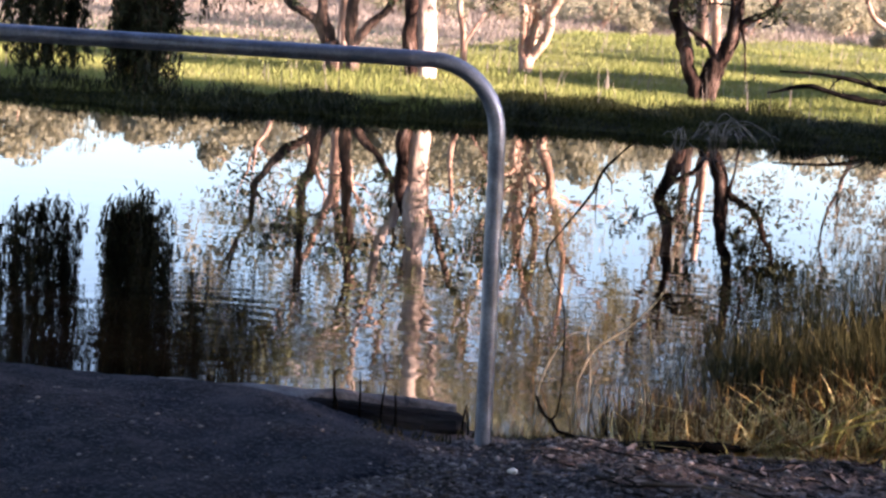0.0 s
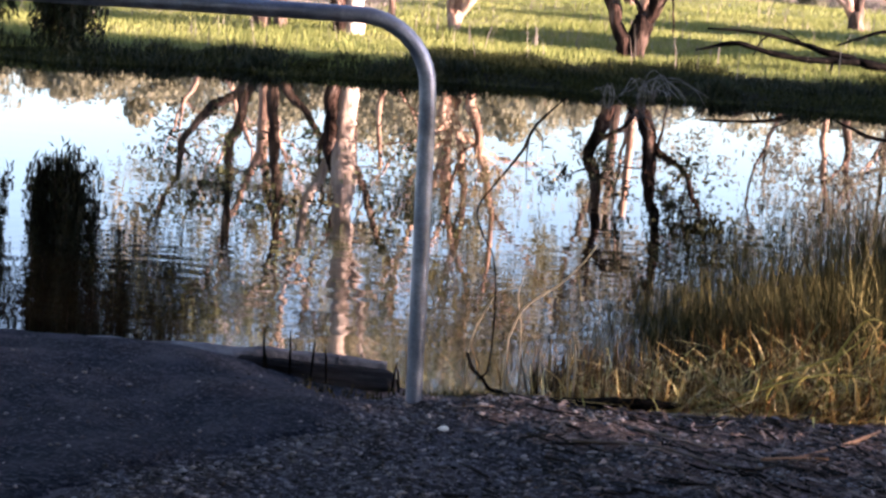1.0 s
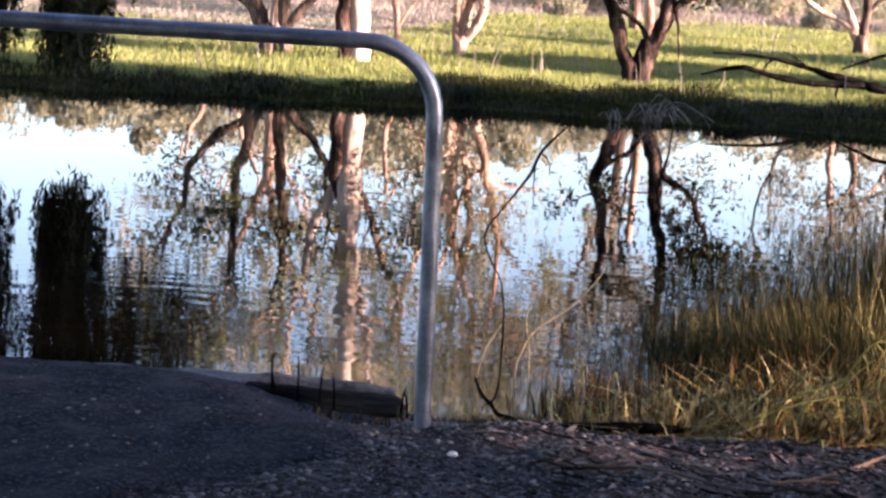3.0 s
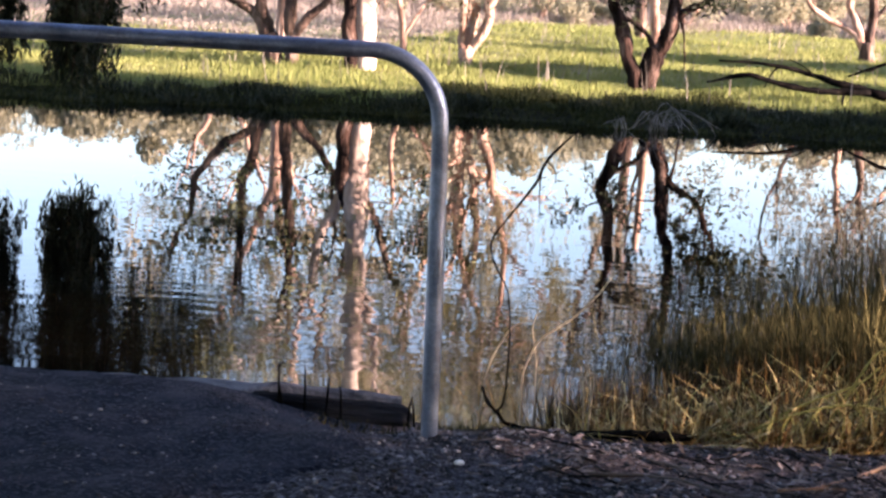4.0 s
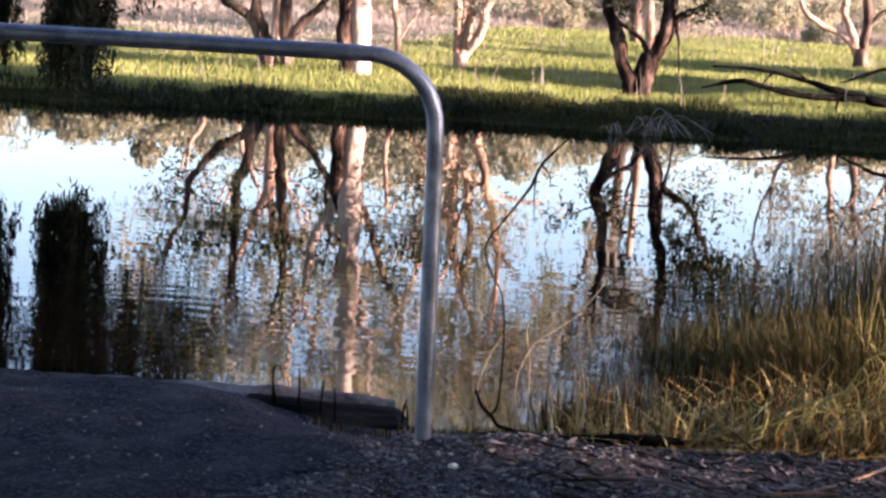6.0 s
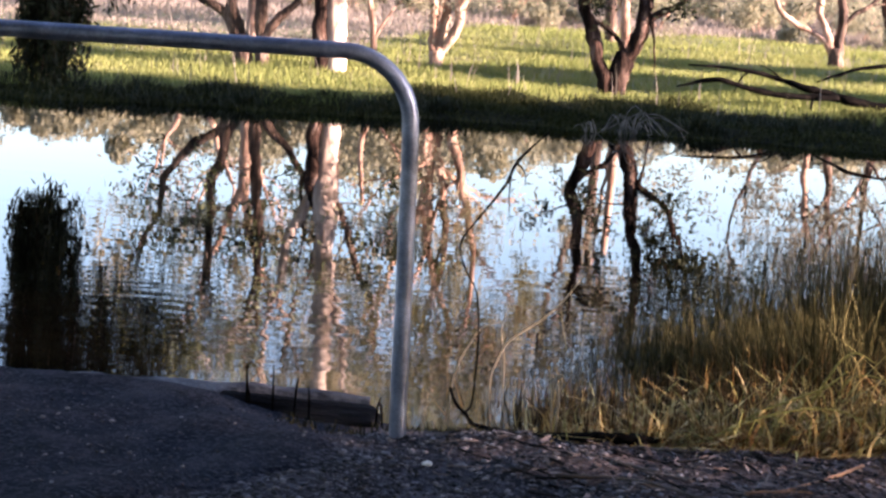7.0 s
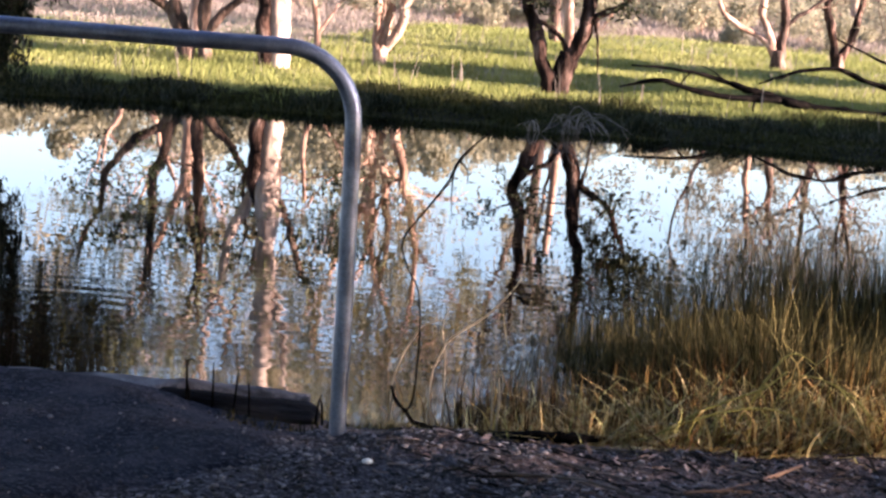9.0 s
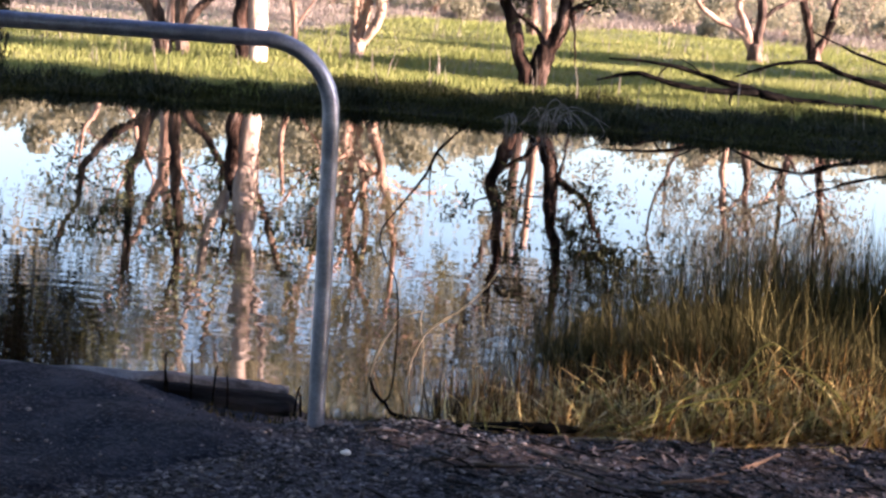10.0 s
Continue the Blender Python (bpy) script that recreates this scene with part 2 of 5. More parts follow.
M_STRAW = material("straw_blades", [(0.05, 0.022, 0.009), (0.19, 0.09, 0.028), (0.40, 0.225, 0.068), (0.60, 0.41, 0.15), (0.64, 0.51, 0.26), (0.40, 0.37, 0.11)], 1.5, 0.75, 0, 30, island=0.8, through_light=0.06, spec=0.08)
# brown dead grass; its darkest tones paint the shade between straw blades
M_THATCH = material("shade_dark_thatch", [(0.006, 0.0035, 0.002), (0.032, 0.016, 0.007), (0.105, 0.056, 0.019), (0.25, 0.155, 0.056)], 2.5, 0.9, 0, 30, island=0.85, spec=0.03)
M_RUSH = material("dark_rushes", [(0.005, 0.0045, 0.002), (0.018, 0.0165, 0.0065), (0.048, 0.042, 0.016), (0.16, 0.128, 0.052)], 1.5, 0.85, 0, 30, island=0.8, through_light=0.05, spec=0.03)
M_REED = material("green_blades", [(0.045, 0.045, 0.014), (0.13, 0.12, 0.032), (0.26, 0.225, 0.066), (0.38, 0.31, 0.11)], 1.5, 0.7, 0, 30, island=0.8, through_light=0.06, spec=0.08)


# ---- building helpers ----
def smooth(a, b, x):
    t = np.clip((x - a) / (b - a), 0, 1)
    return t * t * (3 - 2 * t)


def mesh_from(name, verts, faces, mats):
    """A mesh from an array of points and an array of quads (or a list of faces)."""
    me = bpy.data.meshes.new(name)
    verts = np.asarray(verts, dtype=np.float32)
    if isinstance(faces, np.ndarray):
        k = faces.shape[1]
        me.vertices.add(len(verts))
        me.vertices.foreach_set("co", verts.ravel())
        me.loops.add(faces.size)
        me.loops.foreach_set("vertex_index", faces.ravel().astype(np.int32))
        me.polygons.add(len(faces))
        me.polygons.foreach_set("loop_start", np.arange(0, faces.size, k, dtype=np.int32))
        me.update(calc_edges=True)
    else:
        me.from_pydata([tuple(v) for v in verts], [], faces)
    for m in (mats if isinstance(mats, (list, tuple)) else [mats]):
        me.materials.append(m)
    return me


def shade(ob):
    ob.data.polygons.foreach_set("use_smooth", np.ones(len(ob.data.polygons), dtype=bool))
    return ob


def child(name, me, parent, label=""):
    ob = new(name, me)
    ob.parent = parent
    if label:
        tagged(ob, label)
    return ob


def part(name, bm, mat, parent, label="", smoothed=True):
    me = bpy.data.meshes.new(name)
    bm.to_mesh(me)
    bm.free()
    me.materials.append(mat)
    ob = child(name, me, parent, label)
    if smoothed:
        shade(ob)
    return ob


def curve_points(pts, step):
    """Catmull-Rom points along a line of (x, y, z, radius)."""
    p = np.array(pts, dtype=float)
    if len(p) == 2:
        q = [p[0], p[1]]
        n = max(2, int(np.linalg.norm(p[1, :3] - p[0, :3]) / step))
        return np.array([q[0] + (q[1] - q[0]) * i / n for i in range(n + 1)])
    ext = np.vstack([2 * p[0] - p[1], p, 2 * p[-1] - p[-2]])
    out = []
    for i in range(1, len(ext) - 2):
        a, b, c, d = ext[i - 1:i + 3]
        n = max(1, int(np.linalg.norm(c[:3] - b[:3]) / step))
        for k in range(n):
            t = k / n
            out.append(0.5 * (2 * b + (c - a) * t + (2 * a - 5 * b + 4 * c - d) * t * t + (3 * b - a - 3 * c + d) * t ** 3))
    out.append(p[-1])
    return np.array(out)


def tube_arrays(pts, sides=8, step=0.15, rough=0.0, seed=0, wobble=0.0, capped=True):
    """Points and quads of a tapered, slightly uneven tube along (x, y, z, radius)."""
    c = curve_points(pts, step)
    r = np.random.default_rng(seed + int(abs(c[0, 0] * 977 + c[-1, 2] * 613)) % 9973)
    n = len(c)
    if wobble:
        run = np.concatenate([[0], np.cumsum(np.linalg.norm(np.diff(c[:, :3], axis=0), axis=1))])
        ease = np.minimum(run / 0.3, 1.0)
        for k in (9.0, 21.0):
            for ax in (0, 1):
                c[:, ax] += wobble * ease * np.sin(run * k * r.uniform(0.7, 1.3) + r.uniform(0, 6.3)) * (9.0 / k)
        c[:, 3] *= 1 + 0.10 * np.sin(run * 13 + r.uniform(0, 6.3))
    tan = np.gradient(c[:, :3], axis=0)
    tan /= np.linalg.norm(tan, axis=1)[:, None] + 1e-9
    ref = np.array([0.0, 0, 1]) if abs(tan[0, 2]) < 0.8 else np.array([1.0, 0, 0])
    u = np.cross(tan[0], ref)
    u /= np.linalg.norm(u)
    v = []
    ang = np.arange(sides) * 2 * math.pi / sides
    for i in range(n):
        u = u - tan[i] * u.dot(tan[i])
        u /= np.linalg.norm(u) + 1e-9
        w = np.cross(tan[i], u)
        rad = c[i, 3] * (1 + rough * r.uniform(-1, 1, sides))
        v.append(c[i, :3] + np.outer(np.cos(ang) * rad, u) + np.outer(np.sin(ang) * rad, w))
    v = np.vstack(v + [c[:1, :3], c[-1:, :3]])
    f = []
    for i in range(n - 1):
        for k in range(sides):
            f.append((i * sides + k, i * sides + (k + 1) % sides, (i + 1) * sides + (k + 1) % sides, (i + 1) * sides + k))
    a, b = n * sides, n * sides + 1
    for k in range(sides if capped else 0):
        f.append((a, (k + 1) % sides, k, k))
        f.append((b, (n - 1) * sides + k, (n - 1) * sides + (k + 1) % sides, (n - 1) * sides + (k + 1) % sides))
    return v, f


def tubes(name, lines, mat, parent=None, label="", sides=8, step=0.15, rough=0.0, wobble=0.0, capped=True):
    """One mesh of several tubes that belong together."""
    vs, fs, o = [], [], 0
    for i, pts in enumerate(lines):
        v, f = tube_arrays(pts, sides, step, rough, i, wobble, capped)
        vs.append(v)
        for q in f:
            q = tuple(o + k for k in q)
            fs.append(q[:3] if q[2] == q[3] else q)
        o += len(v)
    me = mesh_from(name, np.vstack(vs), fs, mat)
    ob = child(name, me, parent, label) if parent else new(name, me)
    return shade(ob)


def leaf_quads(centres, size, rs, droop=0.5, wide=0.3):
    """Small pointed leaves (a kite of four points) scattered at the centres."""
    n = len(centres)
    d = rs.normal(size=(n, 3))
    d[:, 2] = d[:, 2] * 0.6 - droop
    d /= np.linalg.norm(d, axis=1)[:, None]
    s = np.cross(d, rs.normal(size=(n, 3)))
    s /= np.linalg.norm(s, axis=1)[:, None]
    L = size * rs.uniform(0.6, 1.3, (n, 1))
    a, c = centres - d * L * 0.5, centres + d * L * 0.5
    m = centres - d * L * 0.08
    b, e = m + s * L * wide * 0.5, m - s * L * wide * 0.5
    v = np.stack([a, b, c, e], 1).reshape(-1, 3)
    return v, np.arange(4 * n).reshape(n, 4)


def blade_arrays(base, height, width, heading, lean, curl, segs=3, knee=None):
    """Curved grass blades as strips of quads; lean and curl in radians."""
    n = len(base)
    side = np.stack([-np.sin(heading), np.cos(heading), np.zeros(n)], 1)
    fwd = np.stack([np.cos(heading), np.sin(heading), np.zeros(n)], 1)
    p = base.copy()
    rows = []
    for i in range(segs + 1):
        t = i / segs
        w = (width * (1 - t) ** 0.7 + 0.0006)[:, None]
        rows += [p - side * w / 2, p + side * w / 2]
        a = lean + curl * t if knee is None else lean + curl * np.where(knee > 1, t, np.where(t >= knee, 1.0, 0.15 * t))
        p = p + (fwd * np.sin(a)[:, None] + np.array([0, 0, 1.0]) * np.cos(a)[:, None]) * (height / segs)[:, None]
    v = np.stack(rows, 1).reshape(-1, 3)
    k = 2 * (segs + 1)
    q = np.array([[2 * i, 2 * i + 1, 2 * i + 3, 2 * i + 2] for i in range(segs)])
    f = (np.arange(n)[:, None, None] * k + q[None]).reshape(-1, 4)
    return v, f


def stuff(name, v, f, mat, label, category):
    ob = new(name, mesh_from(name, v, f, mat))
    return tagged(ob, label, category, kind="stuff")


# ---- the lie of the land ----
def near_shore(x):
    return np.where(x < 0.0, 6.10, 5.97 + 0.05 * np.sin(x * 5) + 0.12 * smooth(1.0, 4.0, x))


def far_shore(x):
    return 17.25 + 0.16 * np.sin(x * 0.9 + 1) + 0.09 * np.sin(x * 2.7) + 0.05 * np.sin(x * 7.1) - 2.9 * smooth(4.5, 6.5, -x) - 0.5 * smooth(2.0, 6.0, x)


def height(x, y):
    """Height of the ground; the water stands at 0."""
    x, y = np.asarray(x, dtype=float), np.asarray(y, dtype=float)
    ns, fs = near_shore(x), far_shore(x)
    rough = 0.008 * np.sin(x * 9.1 + y * 4.3) + 0.006 * np.sin(x * 17.3 - y * 13.1)
    right = 0.10 * smooth(0.0, 0.5, ns - y) - 0.35 * smooth(0.0, 1.6, y - ns)
    left = 0.10 - 0.085 * smooth(-0.65, -0.08, x) * smooth(5.35, 5.95, y)
    left = np.where(y > 6.08, -0.4, left)
    s = smooth(-0.06, 0.06, x)
    near = left * (1 - s) + right * s + rough * smooth(0.0, 0.4, ns - y)
    d = y - fs
    far = 0.07 * smooth(0.0, 0.45, d) + 0.0035 * np.clip(d, 0, 40) - 0.35 * smooth(0.0, 1.6, -d)
    far = far + smooth(0.2, 2, d) * 0.025 * (np.sin(x * 1.3 + y * 0.7) + np.sin(x * 2.9 - y * 1.9) * 0.5)
    mid = np.maximum(near, -0.4)
    return np.where(y < 10.0, mid, np.maximum(far, -0.4))


def grid_lines(a, b, fine, reach, count):
    inner = np.arange(a, b, fine)
    k = np.geomspace(fine * 2, reach, count)
    return np.concatenate([(a - k)[::-1], inner, b + k])


gx = grid_lines(-2.2, 4.0, 0.05, 900, 60)
gy = np.concatenate([-np.geomspace(1, 900, 24)[::-1], np.arange(0, 4.2, 0.3), np.arange(4.2, 6.6, 0.05), np.arange(6.6, 16, 0.35), np.arange(16, 24, 0.12), np.arange(24, 46, 0.5), 46 + np.geomspace(0.7, 1800, 40)])
GX, GY = np.meshgrid(gx, gy)
GZ = height(GX, GY)
idx = np.arange(GX.size).reshape(GX.shape)
quads = np.stack([idx[:-1, :-1], idx[:-1, 1:], idx[1:, 1:], idx[1:, :-1]], -1).reshape(-1, 4)
ground_me = mesh_from("ground", np.stack([GX, GY, GZ], -1).reshape(-1, 3), quads, [M_SOIL, M_FIELD, M_GRIT, M_BANKSOIL])
cy = (GY[:-1, :-1] + GY[1:, 1:]).ravel() / 2
cx = (GX[:-1, :-1] + GX[1:, 1:]).ravel() / 2
grit = (cy < 8) & (cx < 0.30 - 0.7 * (np.maximum(cy, 4.2) - 5.3) + np.where(cy > 4.2, 0.09 * np.sin(cy * 23) + 0.07 * np.sin(cy * 51 + cx * 17), 0.0))
# the darkened bank soil reaches about as far as the bank's shade
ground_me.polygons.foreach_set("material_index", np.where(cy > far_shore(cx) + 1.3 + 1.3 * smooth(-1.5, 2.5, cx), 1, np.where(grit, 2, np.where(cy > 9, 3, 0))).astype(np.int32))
ground = tagged(shade(new("ground", ground_me)), "dark bare soil shore and grassy flat beyond the pond", "ground", kind="structure")

water_me = mesh_from("water", [(-60, 5.55, 0), (60, 5.55, 0), (60, 19.2, 0), (-60, 19.2, 0)], [(0, 1, 2, 3)], M_WATER)
water = tagged(new("water", water_me), "still brown pond water with faint ripples and reflections", "water", kind="structure")


# asphalt path with a ragged curved edge
def asphalt_edge(y):
    """The right-hand limit of the asphalt at each y."""
    e = np.interp(y, [3.0, 4.42, 4.75, 4.89, 5.07, 5.40, 5.55, 5.75, 6.0], [-1.9, -0.72, -0.52, -0.38, -0.19, -0.09, -0.05, -0.04, -0.08])
    return e + 0.016 * np.sin(y * 31) + 0.014 * np.sin(y * 67 + 1) + 0.008 * np.sin(y * 151) + 0.005 * np.sin(y * 293)


def build_asphalt():
    """A sheet of asphalt that laps over the edging and thins out at its ragged rims."""
    vs = np.concatenate([np.linspace(0, 0.80, 40), np.linspace(0.81, 1, 90)])
    us = 1 - np.concatenate([np.linspace(0, 0.25, 60) ** 1.3, np.linspace(0.3, 1, 26)])
    rows = []
    for v in vs:
        y0 = -6 + 11.93 * v
        x1 = float(asphalt_edge(y0))
        xs = -14 + (x1 + 14) * us
        rim = np.interp(xs, [-1.7, -1.3, -1.0, -0.66, -0.44, -0.2], [6.15, 6.105, 6.06, 6.01, 5.965, 5.93]) + 0.008 * np.sin(xs * 37) + 0.006 * np.sin(xs * 83)
        ys = y0 + (rim - 5.93) * float(smooth(0.93, 1.0, v))
        z = height(xs, np.minimum(ys, 6.05)) + 0.008 + 0.003 * np.sin(xs * 11 + ys * 7)
        z = z - 0.02 * smooth(0.05, 0.0, x1 - xs) - 0.005 * smooth(0.02, 0.0, rim - ys)
        rows.append(np.stack([xs, ys, z], 1))
    n, k = len(vs), len(us)
    ii = np.arange(n * k).reshape(n, k)
    f = np.stack([ii[:-1, :-1], ii[1:, :-1], ii[1:, 1:], ii[:-1, 1:]], -1).reshape(-1, 4)
    return tagged(shade(new("path", mesh_from("path", np.vstack(rows), f, M_ASPHALT))), "worn dark asphalt path with a crumbling edge", "path", kind="structure")


path = build_asphalt()


# ---- near shore: rail, kerb ----
def pipe(bm_name, pts, radius, parent, mat, sides=20):
    return tubes(bm_name, [[(*p, radius) for p in pts]], mat, parent, "", sides, 0.02, capped=False)


def build_handrail():
    rail = tagged(new("handrail"), "grey galvanised steel pipe handrail with a rounded corner", "handrail")
    y, r, top, R = 5.55, 0.0225, 1.126, 0.19
    right = [(-0.26, y, top), (-0.16, y, top)]
    for a in range(10, 91, 10):
        right.append((-0.16 + R * math.sin(radians(a)), y, top - R + R * math.cos(radians(a))))
    bend_right = right + [(0.0315, y, 0.90), (0.033, y, 0.85), (0.0345, y, 0.78)]
    post_right = [(0.0345, y, 0.78), (0.0365, y, 0.66), (0.040, y, 0.5), (0.044, y, 0.26), (0.048, y, 0.02)]
    flip = [[(-3.66 - px, py, pz) for px, py, pz in line] for line in (bend_right, post_right)]
    pipe("top_rail", flip[0][::-1] + [(-3.2, y, top), (-2.9, y, top), (-2.4, y, top), (-1.8, y, top), (-1.2, y, top), (-0.75, y, top), (-0.5, y, top), (-0.36, y, top)] + bend_right, r, rail, M_STEEL, 28)
    pipe("post", post_right, r, rail, M_STEEL, 28)
    pipe("post", flip[1], r, rail, M_STEEL, 28)
    return rail


build_handrail()


def build_kerb():
    """A thin worn concrete edging slab along the water."""
    bm = bmesh.new()
    xs = np.concatenate([np.linspace(-6, -1.3, 20), np.linspace(-1.25, -0.035, 54)])
    rows = []
    for x in xs:
        t = float(smooth(-0.5, 0.0, x))
        back = 6.10 + 0.008 * math.sin(x * 19) + 0.006 * math.sin(x * 43)
        front = 5.88 + 0.17 * float(smooth(-0.60, -0.36, x))
        z = 0.098 - 0.020 * t + 0.003 * math.sin(x * 27)
        ring = [(front, z - 0.2), (front, z - 0.006), (front + 0.012, z), (0.5 * (front + back), z + 0.004), (back - 0.018, z - 0.002), (back, z - 0.02), (back + 0.01, z - 0.2)]
        rows.append([bm.verts.new((x, y, q)) for y, q in ring])
    for a, c in zip(rows, rows[1:]):
        for k in range(len(a)):
            bm.faces.new((a[k], c[k], c[(k + 1) % len(a)], a[(k + 1) % len(a)]))
    bm.faces.new(rows[0])
    bm.faces.new(rows[-1][::-1])
    bmesh.ops.recalc_face_normals(bm, faces=bm.faces)
    ob = tagged(new("kerb"), "worn pale grey concrete edging along the water", "kerb")
    part("slab", bm, M_CONCRETE, ob)
    return ob


build_kerb()


def build_log():
    """A weathered log with split bark and a rotten, rounded end; dead stalks stand before it."""
    ob = tagged(new("log"), "dark sodden timber log lying along the path's end", "log")
    ob.location = (-0.3, 5.985, 0.02)
    rs = np.random.default_rng(29)
    spine = curve_points([(-0.46, 0.03, 0.030, 0.014), (-0.36, 0.015, 0.030, 0.028), (-0.22, 0.0, 0.028, 0.040), (-0.05, 0.0, 0.022, 0.044), (0.1, 0.0, 0.014, 0.045), (0.22, 0.0, 0.008, 0.047), (0.262, 0.0, 0.005, 0.046), (0.284, 0.0, 0.004, 0.038), (0.294, 0.0, 0.003, 0.024)], 0.008)
    bm = bmesh.new()
    rings = []
    sides = 30
    for i, (x, y, z, r) in enumerate(spine):
        ring = []
        for k in range(sides):
            a = 2 * math.pi * k / sides
            rr = r * (1 + 0.10 * noise.noise(Vector((x * 5, math.cos(a) * 2.2, math.sin(a) * 2.2))) + 0.07 * noise.noise(Vector((x * 9, math.cos(a) * 7, math.sin(a) * 7))) + 0.03 * rs.uniform(-1, 1))
            ring.append(bm.verts.new((x + 0.006 * noise.noise(Vector((a * 3, x * 2, 0))), y + math.cos(a) * rr, z + math.sin(a) * rr)))
        rings.append(ring)
    for p, q in zip(rings, rings[1:]):
        for k in range(sides):
            bm.faces.new((p[k], p[(k + 1) % sides], q[(k + 1) % sides], q[k]))
    bm.faces.new(rings[0][::-1])
    bm.faces.new(rings[-1])
    bmesh.ops.recalc_face_normals(bm, faces=bm.faces)
    part("log_body", bm, M_TIMBER, ob)
    part_end = [[(0.286, 0.004, 0.004, 0.026), (0.297, 0.004, 0.003, 0.019)]]
    tubes("rotten_end", part_end, M_BLACKWOOD, ob, "black rotten end grain", 14, 0.004, 0.15)
    for x, h, lean in ((-0.55, 0.04, 0.006), (-0.09, 0.125, -0.004), (-0.078, 0.065, -0.008), (-0.015, 0.125, -0.003), (0.046, 0.10, 0.004), (0.092, 0.07, -0.004), (0.285, 0.05, 0.006), (0.305, 0.035, -0.006)):
        tubes("dead_stalk", [[(x, -0.055, 0.0, 0.004), (x + lean, -0.055, 0.04 + h * 0.6, 0.0038), (x + lean * 2, -0.052, 0.04 + h, 0.0024)]], M_BLACKWOOD, ob, "", 6, 0.02, 0.1, 0.002)
    tubes("dead_stalk", [[(-0.095, -0.053, 0.155, 0.0032), (-0.085, -0.053, 0.172, 0.003), (-0.072, -0.053, 0.160, 0.002)]], M_BLACKWOOD, ob, "", 6, 0.01, 0.1)


build_log()


# ---- trees ----
def grow(tip, way, rad, rs, depth, spread, lines, ends, length):
    """Forking branches from a limb's tip; collects tubes and leafy ends."""
    p = np.array(tip, dtype=float)
    d = np.array(way, dtype=float)
    d /= np.linalg.norm(d)
    L = length * rs.uniform(0.7, 1.2)
    pts = [(*p, rad)]
    for k in range(3):
        d = d + rs.normal(0, 0.16, 3) + np.array([0, 0, 0.05])
        d /= np.linalg.norm(d)
        p = p + d * L / 3
        rad *= 0.86
        pts.append((*p, rad))
        if depth <= 1:
            ends.append(p.copy())
    lines.append(pts)
    if depth == 0:
        ends.append(p.copy())
        return
    for k in range(2 if rs.random() < 0.6 else 3):
        grow(p, d + rs.normal(0, spread, 3), rad * 0.72, rs, depth - 1, spread, lines, ends, length * 0.78)


def build_tree(at, limbs, bark, leaves, label, seed, depth=3, length=0.8, spread=0.5, clump=26, size=0.075, limb_barks=None, bare=(), sides=3, low=1.6, twigs=4):
    """limbs: lines of (x, z, y offset, radius) from the root; the first one is the trunk."""
    rs = np.random.default_rng(seed)
    zg = float(height(at[0], at[1]))
    tree = tagged(new("tree"), label, "tree", group="trees on the far bank")
    tree.location = (at[0], at[1], zg)
    lines, ends, sparse = [], [], []
    trunk = np.array([(x - at[0], dy, z - zg, r) for x, z, dy, r in limbs[0]])
    for i, limb in enumerate(limbs):
        pts = [(x - at[0], dy, z - zg, r) for x, z, dy, r in limb]
        if i:
            near = trunk[np.argmin(np.abs(trunk[:, 2] - (pts[0][2] - 0.12)))]
            if math.hypot(near[0] - pts[0][0], near[1] - pts[0][1]) < 0.22 and pts[0][2] > 0.1:
                pts.insert(0, (0.7 * near[0] + 0.3 * pts[0][0], near[1], pts[0][2] - 0.14, pts[0][3] * 0.6))
        mat = (limb_barks or {}).get(i, bark)
        tubes("trunk" if i == 0 else "limb", [pts], mat, tree, "", 12, 0.05, 0.10, 0.0 if i == 0 else 0.016)
        if i in bare or (i == 0 and len(limbs) > 1):
            continue
        c = curve_points(pts, 0.05)
        for k in range(twigs):
            d = c[c[:, 2] > 0.85]
            if len(d):
                q, a = d[rs.integers(0, len(d))], rs.uniform(0, 6.283)
                grow(q[:3], (math.cos(a), 0.6 * math.sin(a), rs.uniform(-0.1, 0.8)), min(0.014, q[3] * 0.4), rs, 2, 0.6, lines, sparse, 0.28)
        c = c[c[:, 2] > low]
        for k in range(sides if len(c) else 0):
            q = c[rs.integers(0, len(c))]
            a = rs.uniform(0, 6.283)
            grow(q[:3], (math.cos(a), math.sin(a), 0.6), q[3] * 0.55, rs, 2, spread, lines, ends, length * 0.8)
        a, b = np.array(pts[-2][:3]), np.array(pts[-1][:3])
        grow(b, (b - a) / np.linalg.norm(b - a) + rs.normal(0, 0.2, 3), pts[-1][3] * 0.9, rs, depth, spread, lines, ends, length)
        grow(b, (b - a) / np.linalg.norm(b - a) + rs.normal(0, 0.45, 3), pts[-1][3] * 0.7, rs, depth - 1, spread, lines, ends, length)
    tagged(tubes("branches", lines, bark, tree, "", 5, 0.25), kind="stuff")
    ends = np.array(ends)
    c = np.repeat(ends, clump, axis=0) + rs.normal(0, 0.17, (len(ends) * clump, 3)) * np.array([1, 1, 1.2]) - np.array([0, 0, 0.12])
    if sparse:
        s = np.array(sparse)
        c = np.vstack([c, np.repeat(s, 3, axis=0) + rs.normal(0, 0.05, (len(s) * 3, 3))])
    v, f = leaf_quads(c, size, rs)
    tagged(child("crown", mesh_from("crown", v, f, leaves), tree), kind="stuff")
    return tree


